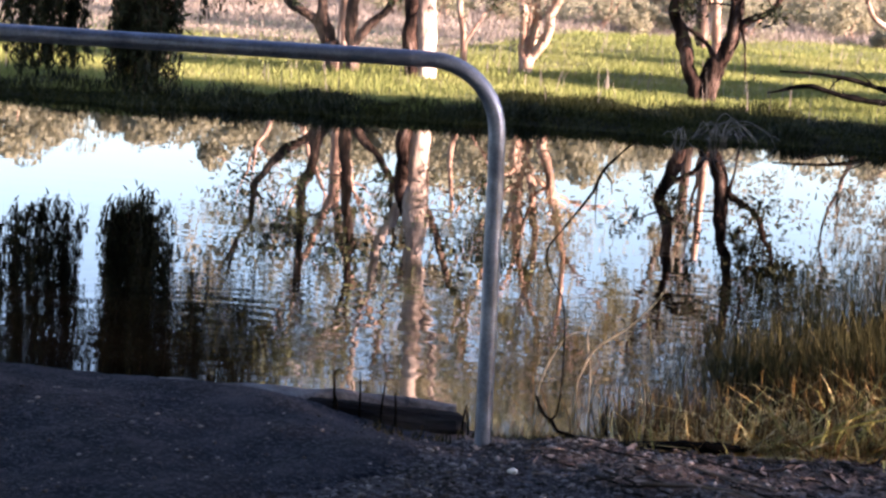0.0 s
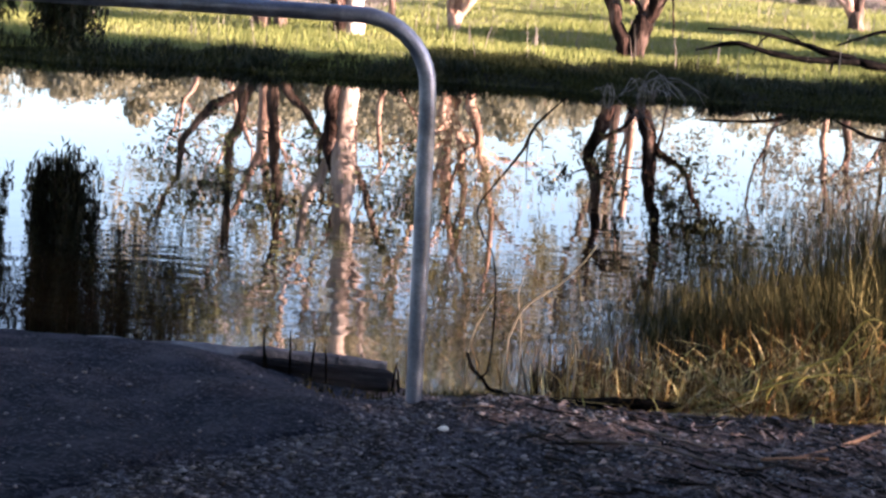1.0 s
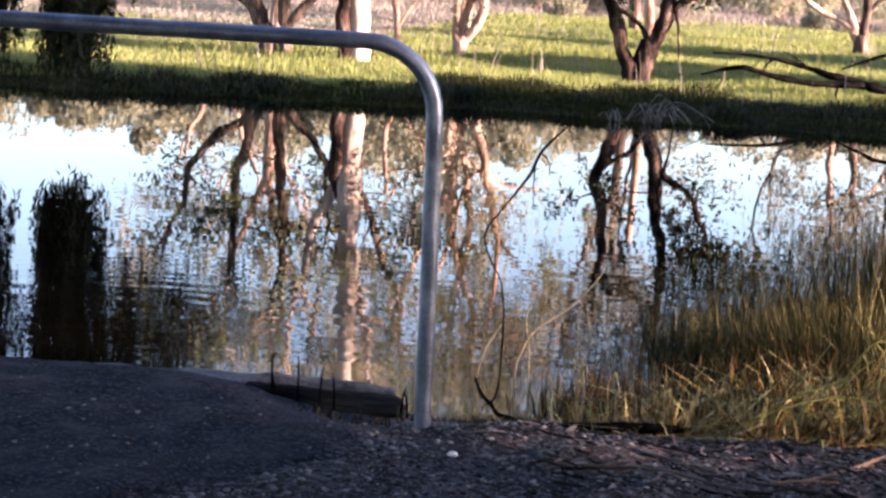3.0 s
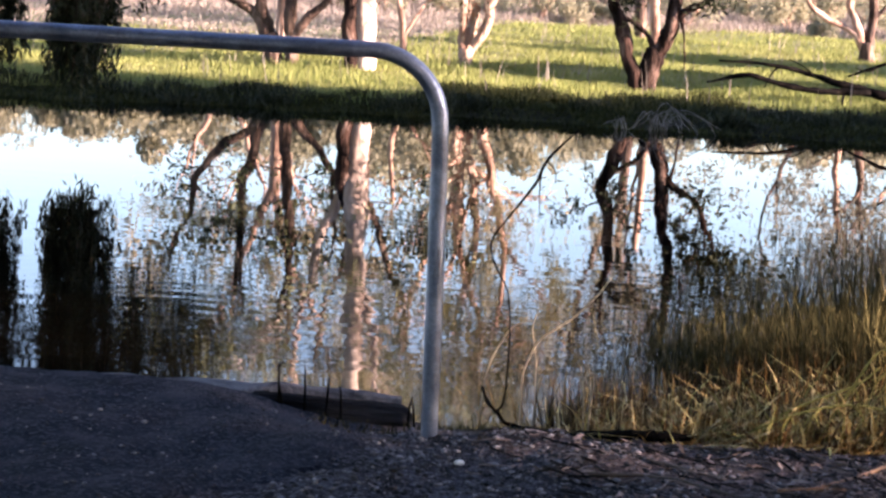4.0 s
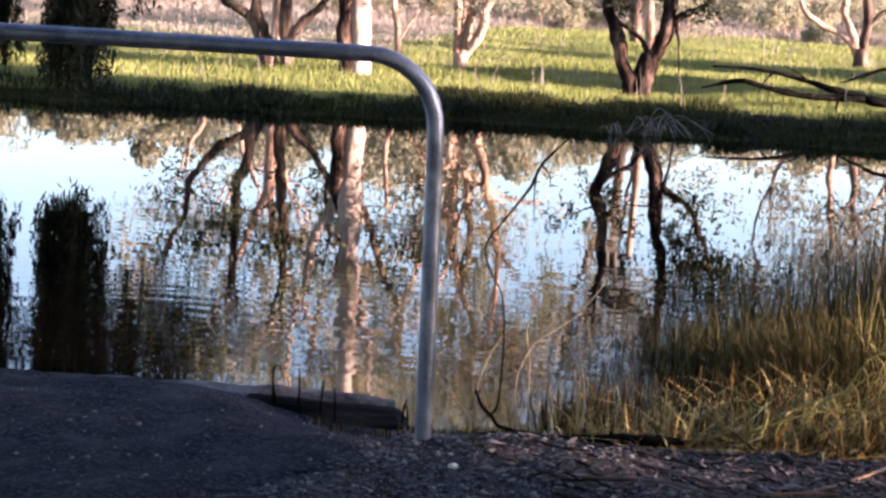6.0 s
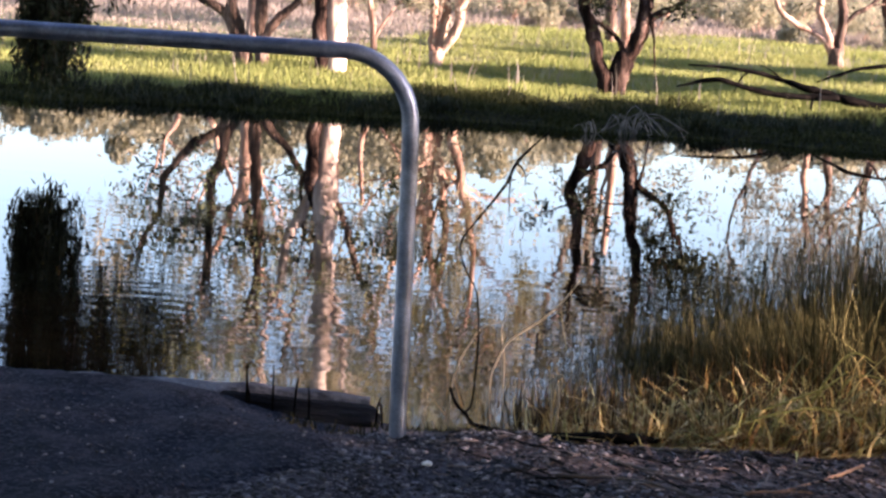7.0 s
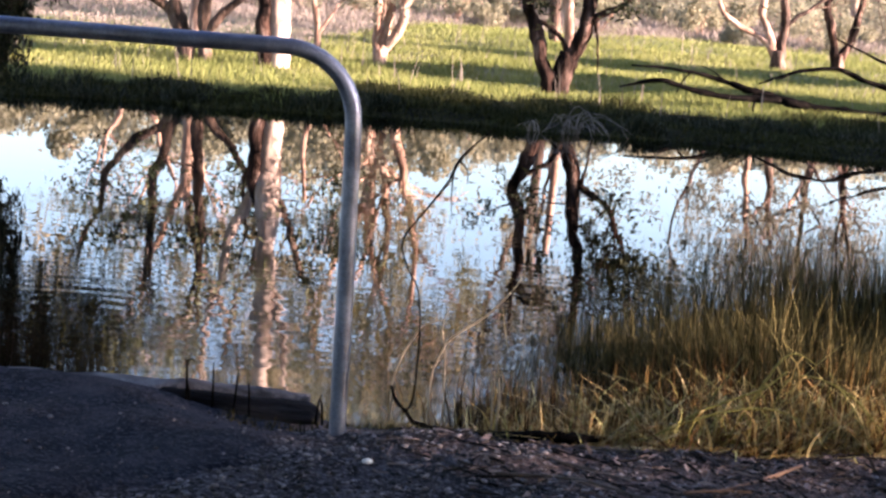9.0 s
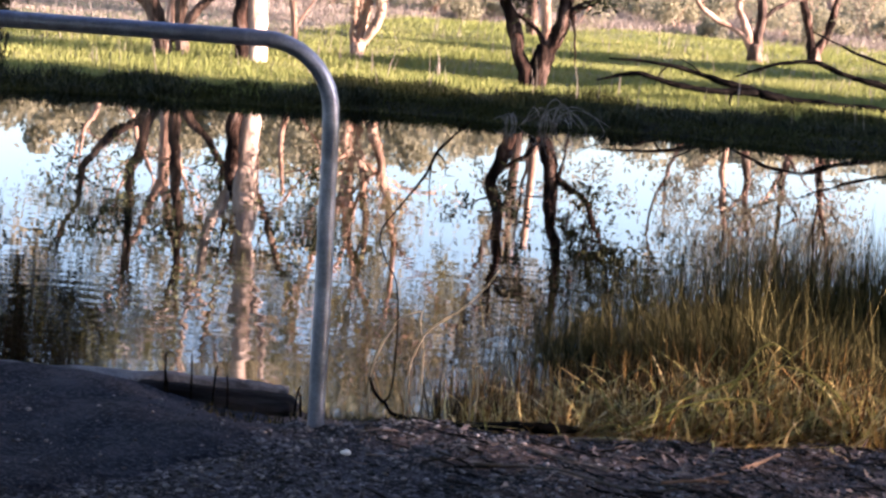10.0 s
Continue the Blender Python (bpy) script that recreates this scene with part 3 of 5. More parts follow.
big = build_tree((2.15, 21.3), [
    [(2.15, 0.02, 0, 0.150), (2.165, 0.10, 0, 0.128), (2.20, 0.24, 0, 0.115), (2.235, 0.38, 0, 0.115), (2.25, 0.50, 0, 0.085)],
    [(2.09, 0.03, -0.03, 0.085), (2.07, 0.16, -0.03, 0.080), (2.03, 0.30, -0.02, 0.074), (1.96, 0.50, 0.02, 0.074), (1.89, 0.70, 0.05, 0.070), (1.83, 0.90, 0.05, 0.066), (1.82, 1.04, 0.05, 0.064), (1.90, 1.32, 0, 0.058), (1.90, 1.70, -0.1, 0.05), (1.86, 1.95, -0.2, 0.04)],
    [(2.24, 0.38, 0, 0.085), (2.31, 0.52, -0.03, 0.078), (2.37, 0.68, -0.06, 0.074), (2.41, 0.86, -0.1, 0.072), (2.44, 1.04, -0.1, 0.068), (2.43, 1.36, -0.1, 0.060), (2.54, 1.66, 0, 0.05), (2.56, 2.2, 0.1, 0.045)],
    [(2.23, 0.46, 0.03, 0.034), (2.20, 0.56, 0.04, 0.030), (2.14, 0.66, 0.06, 0.027), (2.04, 0.75, 0.1, 0.024), (1.92, 0.80, 0.12, 0.016)],
    [(2.43, 0.80, -0.1, 0.045), (2.52, 0.88, -0.15, 0.038), (2.62, 0.95, -0.2, 0.034), (2.76, 1.05, -0.25, 0.030), (2.86, 1.25, -0.3, 0.026), (2.95, 1.5, -0.3, 0.02)],
    [(2.48, 0.88, -0.12, 0.014), (2.50, 0.78, -0.13, 0.020), (2.515, 0.62, -0.13, 0.013), (2.53, 0.46, -0.13, 0.010), (2.57, 0.31, -0.13, 0.004)],
    [(2.36, 0.72, -0.08, 0.030), (2.345, 0.82, -0.12, 0.028), (2.36, 0.95, -0.14, 0.026), (2.38, 1.1, -0.14, 0.018)],
], M_BARKDARK, M_LEAFDARK, "forked gum tree with dark bark, its trunk blackened for shade", 11, 3, 0.8, 0.55, 11, 0.09, {0: M_TRUNKSHADE}, bare=(3, 5, 6))

def leafy_bough(tree, spot, spread, n, seed, mat, size=0.085, sprays=0):
    """Leaves round a spot of the crown; with sprays they hang in separate bunches with gaps between."""
    rs = np.random.default_rng(seed)
    base = np.array(spot) - np.array(tree.location)
    if sprays:
        hubs = base + rs.normal(0, 1, (sprays, 3)) * np.array(spread)
        c = hubs[rs.integers(0, sprays, n)] + rs.normal(0, 1, (n, 3)) * np.array((0.075, 0.075, 0.095))
    else:
        c = base + rs.normal(0, 1, (n, 3)) * np.array(spread)
    v, f = leaf_quads(c, size, rs)
    tagged(child("leafy_bough", mesh_from("leafy_bough", v, f, mat), tree), kind="stuff")


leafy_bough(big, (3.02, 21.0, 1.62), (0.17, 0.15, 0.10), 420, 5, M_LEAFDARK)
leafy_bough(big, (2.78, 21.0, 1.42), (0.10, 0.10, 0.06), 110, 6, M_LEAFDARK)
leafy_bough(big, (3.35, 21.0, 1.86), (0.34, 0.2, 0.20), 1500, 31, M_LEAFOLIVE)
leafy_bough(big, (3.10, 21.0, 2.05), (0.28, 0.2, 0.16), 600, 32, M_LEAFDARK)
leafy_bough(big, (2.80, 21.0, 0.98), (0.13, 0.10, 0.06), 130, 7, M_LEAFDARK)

white = build_tree((-0.71, 21.2), [
    [(-0.70, 0.02, 0, 0.135), (-0.70, 0.3, 0, 0.125), (-0.74, 0.87, 0, 0.13), (-0.72, 1.25, 0, 0.135), (-0.70, 1.42, 0, 0.11)],
    [(-0.70, 1.24, 0, 0.115), (-0.69, 1.60, 0, 0.105), (-0.68, 2.2, 0, 0.10), (-0.66, 2.9, 0, 0.09), (-0.66, 3.9, 0, 0.075)],
    [(-0.78, 1.10, 0, 0.065), (-0.90, 1.24, 0, 0.06), (-1.0, 1.45, 0, 0.055), (-1.09, 1.77, 0, 0.05), (-1.15, 2.2, 0, 0.04)],
    [(-0.83, 0.02, -0.08, 0.085), (-0.84, 0.4, -0.1, 0.075), (-0.87, 0.87, -0.08, 0.068), (-0.86, 1.1, -0.06, 0.05), (-0.80, 1.34, -0.05, 0.015)],
    [(-0.67, 1.9, 0, 0.05), (-0.58, 2.2, 0, 0.045), (-0.46, 2.6, 0, 0.04), (-0.40, 3.2, 0, 0.03)],
], M_WHITEBARK, M_LEAF, "tall gum tree with smooth white bark and a dark stem", 12, 3, 0.7, 0.5, 16, 0.08, {3: M_BARKDARK}, bare=(3,), sides=0, twigs=2)

left_tree = build_tree((-1.62, 21.8), [
    [(-1.65, 0.02, 0, 0.12), (-1.68, 0.25, 0, 0.10), (-1.72, 0.40, 0, 0.10)],
    [(-1.72, 0.36, 0, 0.07), (-1.84, 0.57, 0, 0.06), (-2.14, 0.79, 0, 0.05), (-2.4, 1.1, 0.1, 0.04), (-2.5, 1.6, 0.1, 0.03)],
    [(-1.70, 0.36, 0, 0.07), (-1.78, 0.62, 0, 0.06), (-1.83, 0.85, 0, 0.055), (-1.93, 1.2, 0, 0.05), (-1.93, 1.7, 0, 0.04)],
    [(-1.47, 0.02, -0.05, 0.075), (-1.48, 0.4, -0.05, 0.065), (-1.50, 0.85, -0.05, 0.06), (-1.44, 1.3, 0, 0.055), (-1.40, 1.9, 0, 0.045)],
    [(-1.48, 0.36, -0.05, 0.05), (-1.30, 0.6, -0.05, 0.045), (-1.10, 0.84, -0.05, 0.04), (-0.98, 1.0, 0, 0.03)],
], M_BARK, M_LEAF, "many-stemmed gum tree with rough brown bark", 13, 3, 0.85, 0.55, 6, 0.08, low=1.9, sides=2)

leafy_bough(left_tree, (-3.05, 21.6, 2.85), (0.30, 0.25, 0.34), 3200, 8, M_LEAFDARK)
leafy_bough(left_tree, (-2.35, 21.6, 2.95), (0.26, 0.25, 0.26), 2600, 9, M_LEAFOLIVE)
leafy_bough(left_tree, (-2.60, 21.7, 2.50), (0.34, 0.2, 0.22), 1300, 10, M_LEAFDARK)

mid_tree = build_tree((0.38, 24.0), [
    [(0.37, 0.03, 0, 0.10), (0.37, 0.14, 0, 0.085), (0.38, 0.26, 0, 0.09)],
    [(0.35, 0.24, 0, 0.055), (0.31, 0.54, 0, 0.05), (0.32, 0.88, 0, 0.06), (0.40, 1.4, 0, 0.05), (0.42, 2.0, 0, 0.04)],
    [(0.40, 0.26, 0, 0.055), (0.44, 0.62, 0.05, 0.05), (0.46, 0.90, 0.05, 0.06), (0.56, 1.4, 0.1, 0.05), (0.62, 2.0, 0.1, 0.04)],
    [(0.44, 0.24, 0, 0.05), (0.58, 0.54, -0.05, 0.06), (0.67, 0.90, -0.05, 0.055), (0.80, 1.4, -0.1, 0.05), (0.95, 2.0, -0.1, 0.04)],
], M_PINKBARK, M_LEAFTAN, "gum tree with several sunlit pink stems", 14, 3, 0.75, 0.5, 5, 0.085, sides=2, low=0.95, twigs=3)

build_tree((6.12, 29.5), [
    [(6.14, 0.05, 0, 0.125), (6.10, 0.25, 0, 0.105), (6.09, 0.40, 0, 0.105)],
    [(6.05, 0.30, 0, 0.055), (5.84, 0.56, 0, 0.045), (5.40, 0.75, 0, 0.040), (5.18, 1.05, 0, 0.034), (5.0, 1.6, 0, 0.028)],
    [(6.04, 0.36, 0, 0.065), (5.97, 0.50, 0, 0.060), (5.89, 0.76, 0, 0.055), (5.81, 1.1, 0, 0.05), (5.85, 2.0, 0, 0.04)],
    [(6.14, 0.32, 0, 0.070), (6.15, 0.78, 0, 0.066), (6.13, 1.12, 0, 0.06), (6.2, 2.1, 0, 0.04)],
    [(6.15, 0.72, 0, 0.035), (6.30, 0.88, 0, 0.032), (6.55, 1.03, 0, 0.028), (6.9, 1.4, 0, 0.02)],
], M_BARK, M_LEAFGREY, "gum tree with pale spreading limbs out on the grass", 15, 2, 0.8, 0.5, 16, 0.09, {1: M_PINKBARK, 2: M_PINKBARK}, sides=2, twigs=2)

build_tree((7.2, 30.5), [
    [(7.2, 0.05, 0, 0.12), (7.2, 0.25, 0, 0.10), (7.2, 0.38, 0, 0.095)],
    [(7.17, 0.3, 0, 0.070), (7.08, 0.62, 0, 0.064), (6.98, 1.08, 0, 0.06), (6.9, 2.0, 0, 0.04)],
    [(7.24, 0.3, 0, 0.065), (7.40, 0.70, 0, 0.06), (7.46, 1.1, 0, 0.052), (7.5, 2.0, 0, 0.04)],
], M_BARKDARK, M_LEAFGREY, "forked brown gum tree out on the grass", 16, 2, 0.8, 0.5, 16, 0.09, sides=2, twigs=2)

pale_stem = build_tree((2.70, 25.5), [
    [(2.70, 0.05, 0, 0.07), (2.69, 0.45, 0, 0.062), (2.66, 0.75, 0, 0.058), (2.65, 1.2, 0, 0.05), (2.62, 2.2, 0, 0.04)],
    [(2.66, 0.68, 0, 0.03), (2.62, 0.85, 0, 0.028), (2.58, 1.1, 0, 0.025), (2.55, 1.5, 0, 0.02)],
], M_PINKBARK, M_LEAFGREY, "slender gum tree with a single pale stem", 17, 3, 0.7, 0.5, 24, 0.09)

build_tree((-0.35, 23.4), [
    [(-0.33, 0.05, 0, 0.04), (-0.36, 0.5, 0, 0.035), (-0.42, 0.9, 0, 0.03), (-0.36, 1.5, 0, 0.02)],
    [(-0.34, 0.4, 0, 0.02), (-0.22, 0.6, 0.05, 0.016), (-0.12, 0.75, 0.1, 0.012)],
], M_PINKBARK, M_LEAFGREY, "young gum sapling with pale yellowish leaves", 18, 2, 0.4, 0.6, 14, 0.07)


# hanging sprays of the nearer crowns; leaf colour carries the light: dark and olive for shade, khaki for sun
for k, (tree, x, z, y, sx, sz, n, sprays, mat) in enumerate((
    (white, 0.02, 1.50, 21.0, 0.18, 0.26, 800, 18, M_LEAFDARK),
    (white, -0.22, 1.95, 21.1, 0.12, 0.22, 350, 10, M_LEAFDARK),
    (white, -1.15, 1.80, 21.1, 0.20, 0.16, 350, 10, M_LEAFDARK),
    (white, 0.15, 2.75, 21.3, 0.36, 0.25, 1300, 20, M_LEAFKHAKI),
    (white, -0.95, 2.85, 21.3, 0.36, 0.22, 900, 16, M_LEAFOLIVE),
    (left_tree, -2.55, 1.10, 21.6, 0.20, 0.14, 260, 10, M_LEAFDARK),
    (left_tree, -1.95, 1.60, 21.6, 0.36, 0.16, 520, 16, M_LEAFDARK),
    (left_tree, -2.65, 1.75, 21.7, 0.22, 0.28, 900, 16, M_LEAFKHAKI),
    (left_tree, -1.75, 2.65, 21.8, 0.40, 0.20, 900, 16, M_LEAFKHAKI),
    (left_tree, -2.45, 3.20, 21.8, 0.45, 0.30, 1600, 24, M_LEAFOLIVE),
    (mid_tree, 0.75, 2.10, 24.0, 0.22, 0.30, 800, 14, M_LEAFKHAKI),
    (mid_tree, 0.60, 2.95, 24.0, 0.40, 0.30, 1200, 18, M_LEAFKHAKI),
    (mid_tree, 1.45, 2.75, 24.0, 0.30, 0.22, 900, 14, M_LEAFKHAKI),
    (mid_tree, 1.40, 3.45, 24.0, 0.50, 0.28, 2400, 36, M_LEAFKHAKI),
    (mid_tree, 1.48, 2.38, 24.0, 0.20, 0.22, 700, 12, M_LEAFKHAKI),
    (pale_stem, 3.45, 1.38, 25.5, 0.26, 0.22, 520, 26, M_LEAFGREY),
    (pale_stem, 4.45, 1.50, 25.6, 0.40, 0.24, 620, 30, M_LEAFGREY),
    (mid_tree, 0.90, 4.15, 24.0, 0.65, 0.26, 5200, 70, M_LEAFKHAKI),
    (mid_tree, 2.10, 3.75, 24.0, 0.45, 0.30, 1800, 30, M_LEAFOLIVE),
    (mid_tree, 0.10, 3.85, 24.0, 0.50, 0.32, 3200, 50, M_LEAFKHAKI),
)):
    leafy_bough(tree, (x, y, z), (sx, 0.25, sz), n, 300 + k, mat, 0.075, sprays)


def far_trees():
    rs = np.random.default_rng(23)
    for k, (x, y, s) in enumerate(((-4.5, 45.0, 0.10), (-3.6, 47.0, 0.115), (11.2, 46.0, 0.105))):
        h = s * y - 1.41
        a = rs.uniform(-0.4, 0.4)
        build_tree((x, y), [
            [(x, 0.05, 0, 0.13), (x + a * 0.3, h * 0.35, 0, 0.11), (x + a * 0.5, h * 0.6, 0, 0.10)],
            [(x + a * 0.45, h * 0.5, 0, 0.07), (x + a - 0.4, h * 0.8, 0, 0.06), (x + a - 0.7, h, 0, 0.045)],
            [(x + a * 0.45, h * 0.55, 0, 0.07), (x + a + 0.3, h * 0.85, 0.1, 0.06), (x + a + 0.5, h + 0.2, 0.2, 0.045)],
        ], M_PINKBARK, M_LEAFGREY, "pale gum tree standing beyond the grass", 130 + k, 3, 0.8, 0.6, 4, 0.13, sides=1, low=h * 0.8, twigs=0)


far_trees()


def grove():
    rs = np.random.default_rng(19)
    for k, (x, y) in enumerate(((-1.95, 27.0), (-0.95, 27.5), (0.5, 30.0), (3.25, 33.0))):
        lean = rs.uniform(-0.3, 0.3)
        h = 0.155 * y - 1.41
        build_tree((x, y), [
            [(x, 0.05, 0, 0.10), (x + lean * 0.3, h * 0.35, 0, 0.085), (x + lean * 0.5, h * 0.7, 0, 0.075)],
            [(x + lean * 0.45, h * 0.65, 0, 0.06), (x + lean - 0.2, h * 0.85, 0, 0.05), (x + lean - 0.4, h + 0.1, 0, 0.04)],
            [(x + lean * 0.45, h * 0.65, 0, 0.06), (x + lean + 0.15, h * 0.9, 0.1, 0.05), (x + lean + 0.35, h + 0.3, 0.2, 0.04)],
        ], (M_PINKBARK, M_BARK)[k % 2], (M_LEAFTAN, M_LEAFTAN)[k % 2], "gum tree with an open olive crown behind the bank", 100 + k, 3, 1.35, 0.7, (22, 22, 15, 13)[k], 0.13, sides=0, twigs=2)


grove()


# weeping tree beside the pond, its hanging shoots over the water
def build_weeping():
    rs = np.random.default_rng(21)
    at = (-5.6, 15.6)
    zg = float(height(*at))
    tree = tagged(new("weeping_tree"), "dark weeping tree trailing leafy shoots over the water", "tree")
    tree.location = (*at, zg)
    loc = np.array([*at, zg])
    tubes("trunk", [[(0, 0, -0.05, 0.2), (0.1, -0.1, 1.2, 0.16), (0.4, -0.3, 2.4, 0.13), (0.9, -0.6, 3.3, 0.1)]], M_BARKDARK, tree, "", 12, 0.1, 0.08)
    shoots, leaves = [], []
    tops = []
    for tx, ty in ((-3.1, 14.0), (-2.9, 13.7), (-2.35, 13.9), (-2.25, 14.1), (-2.05, 13.6), (-3.5, 14.1)):
        end = np.array([tx, ty, 3.4 + rs.uniform(-0.2, 0.4)]) - loc
        tubes("limb", [[(0.8, -0.55, 3.2, 0.06), (0.5 * (0.8 + end[0]), 0.5 * (-0.55 + end[1]), 3.9, 0.045), (*end, 0.02)]], M_BARKDARK, tree, "", 7, 0.15)
    groups = ((-2.50, -2.13, 0.34, 0.62, 60, 1.0), (-3.24, -2.72, 0.42, 0.85, 48, 0.8), (-3.7, -3.2, 0.5, 1.2, 26, 0.8), (-3.75, -1.95, 0.95, 1.6, 30, 0.55), (-2.05, -1.5, 1.2, 1.9, 26, 0.8), (-2.14, -1.85, 0.75, 1.6, 14, 0.5), (-2.75, -2.48, 0.8, 1.5, 14, 0.7))
    for x0, x1, z0, z1, n, dense in groups:
        for k in range(n):
            x, y = rs.uniform(x0, x1), 13.9 + rs.normal(0, 0.22)
            zb = z0 + (z1 - z0) * rs.random() ** 1.8 + 0.30 * abs((x - 0.5 * (x0 + x1)) / (0.5 * (x1 - x0))) ** 2 * rs.random()
            zt = 3.3 + rs.uniform(-0.3, 0.5)
            pts = [(x + rs.normal(0, 0.05) - loc[0], y - loc[1], zt - loc[2], 0.006)]
            for q in (0.66, 0.33, 0.0):
                pts.append((x + rs.normal(0, 0.025) - loc[0], y + rs.normal(0, 0.03) - loc[1], zb + (zt - zb) * q - loc[2], 0.002 + 0.004 * q))
            shoots.append(pts)
            c = curve_points(pts, 0.02)[:, :3]
            m = int(len(c) * 2.6 * dense)
            leaves.append(c[rs.integers(0, len(c), m)] + rs.normal(0, 0.022, (m, 3)))
    tagged(tubes("branch_mass", shoots, M_BARKDARK, tree, "", 4, 0.3), kind="stuff")
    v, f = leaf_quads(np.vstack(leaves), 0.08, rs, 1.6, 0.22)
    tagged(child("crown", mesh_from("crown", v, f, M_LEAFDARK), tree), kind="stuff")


build_weeping()


# fallen dead limbs on the far bank, blackened to stand in for the shadow over them
def build_fallen(lines, label):
    ob = tagged(new("fallen_branch"), label, "fallen branch", group="fallen branches on the bank")
    x, z, y, r = lines[0][-1]
    ob.location = (x, y, float(height(x, y)))
    for i, ln in enumerate(lines):
        tubes("stem" if i == 0 else "twig", [[(a - x, c - y, b - ob.location.z, d * (0.80 if i == 0 else 0.85)) for a, b, c, d in ln]], M_BLACKWOOD, ob, "", 8, 0.05, 0.18, 0.022)


build_fallen([
    [(2.80, 0.45, 20.5, 0.012), (3.10, 0.45, 20.5, 0.018), (3.38, 0.43, 20.5, 0.025), (3.73, 0.36, 20.5, 0.035), (4.25, 0.24, 20.4, 0.05), (4.66, 0.17, 20.4, 0.06), (5.6, 0.12, 20.3, 0.075), (6.6, 0.10, 20.1, 0.09)],
    [(2.66, 0.25, 20.2, 0.012), (2.90, 0.31, 20.2, 0.025), (3.09, 0.34, 20.2, 0.03), (3.36, 0.27, 20.2, 0.035), (3.80, 0.22, 20.3, 0.04), (4.30, 0.22, 20.4, 0.045)],
    [(3.40, 0.42, 20.5, 0.016), (3.30, 0.33, 20.45, 0.010), (3.24, 0.22, 20.4, 0.006)],
    [(3.75, 0.35, 20.5, 0.018), (3.62, 0.44, 20.5, 0.010), (3.50, 0.50, 20.5, 0.006)],
    [(4.05, 0.24, 20.4, 0.018), (4.00, 0.14, 20.3, 0.012), (3.98, 0.04, 20.2, 0.008)],
], "long dead branch lying in the bank grass, blackened for shade")
build_fallen([
    [(4.10, 0.36, 20.6, 0.012), (4.40, 0.48, 20.6, 0.02), (4.79, 0.56, 20.6, 0.028), (5.02, 0.52, 20.6, 0.032), (5.26, 0.44, 20.6, 0.036), (5.7, 0.34, 20.6, 0.045), (6.6, 0.12, 20.5, 0.06)],
    [(4.90, 0.85, 20.9, 0.008), (5.17, 0.74, 20.9, 0.014), (5.57, 0.60, 20.8, 0.02), (6.2, 0.40, 20.7, 0.03), (6.6, 0.2, 20.6, 0.04)],
    [(4.40, 0.48, 20.6, 0.012), (4.28, 0.42, 20.55, 0.008), (4.15, 0.45, 20.5, 0.005)],
], "arched dead branch propped over the bank")


# distant scrub and woods
def ball_points(centre, radius, n, rs):
    """Points spread through a flattened ball, thicker towards its skin."""
    d = rs.normal(size=(n, 3))
    d /= np.linalg.norm(d, axis=1)[:, None]
    return np.array(centre) + d * (radius * rs.random((n, 1)) ** 0.22) * np.array([1.0, 1.0, 0.85])


def wood_arrays(spots, rs):
    """Stems and lobed crowns of many trees; each spot is (x, y, height, width, lobes, leaves a lobe, leaf size)."""
    tv, tf, lv, lf, ot, ol = [], [], [], [], 0, 0
    for x, y, h, w, lobes, k, leaf in spots:
        z = float(height(x, y))
        for j in range(int(2 + h * 0.4)):
            a = rs.uniform(0, 6.283)
            e = np.array([x + math.cos(a) * w * rs.uniform(0.1, 0.45), y + math.sin(a) * w * 0.3, z + h * rs.uniform(0.5, 0.8)])
            r = 0.02 + 0.012 * h
            v, f = tube_arrays([(x + rs.normal(0, 0.1), y, z - 0.05, r), (x + (e[0] - x) * 0.4 + rs.normal(0, 0.1), y, z + (e[2] - z) * 0.5, r * 0.7), (*e, r * 0.3)], 5, 0.6)
            tv.append(v)
            tf += [tuple(ot + i for i in (q[:3] if q[2] == q[3] else q)) for q in f]
            ot += len(v)
        for j in range(lobes):
            t = ((j + 0.5) / lobes) ** 0.6
            rad = w * rs.uniform(0.14, 0.26)
            off = w * 0.42 * math.sqrt(1.15 - t) * rs.uniform(-1, 1)
            zc = z + max(rad * 0.7, h * (0.22 + 0.78 * t) - rad * 0.85)
            c = ball_points((x + off, y + rs.normal(0, w * 0.2), zc), rad, k, rs)
            c[:, 2] = np.maximum(c[:, 2], z + 0.03)
            v, f = leaf_quads(c, leaf, rs, 0.3, 0.55)
            lv.append(v)
            lf.append(f + ol)
            ol += len(v)
    return np.vstack(tv), tf, np.vstack(lv), np.vstack(lf)


WOOD_S = (-0.36, -0.24, -0.205, -0.19, -0.165, -0.148, -0.135, -0.12, -0.06, 0.0, 0.05, 0.07, 0.10, 0.14, 0.165, 0.19, 0.22, 0.3, 0.4)
WOOD_TOP = (0.125, 0.112, 0.105, 0.097, 0.102, 0.094, 0.105, 0.106, 0.106, 0.114, 0.107, 0.096, 0.093, 0.088, 0.096, 0.095, 0.090, 0.094, 0.1)


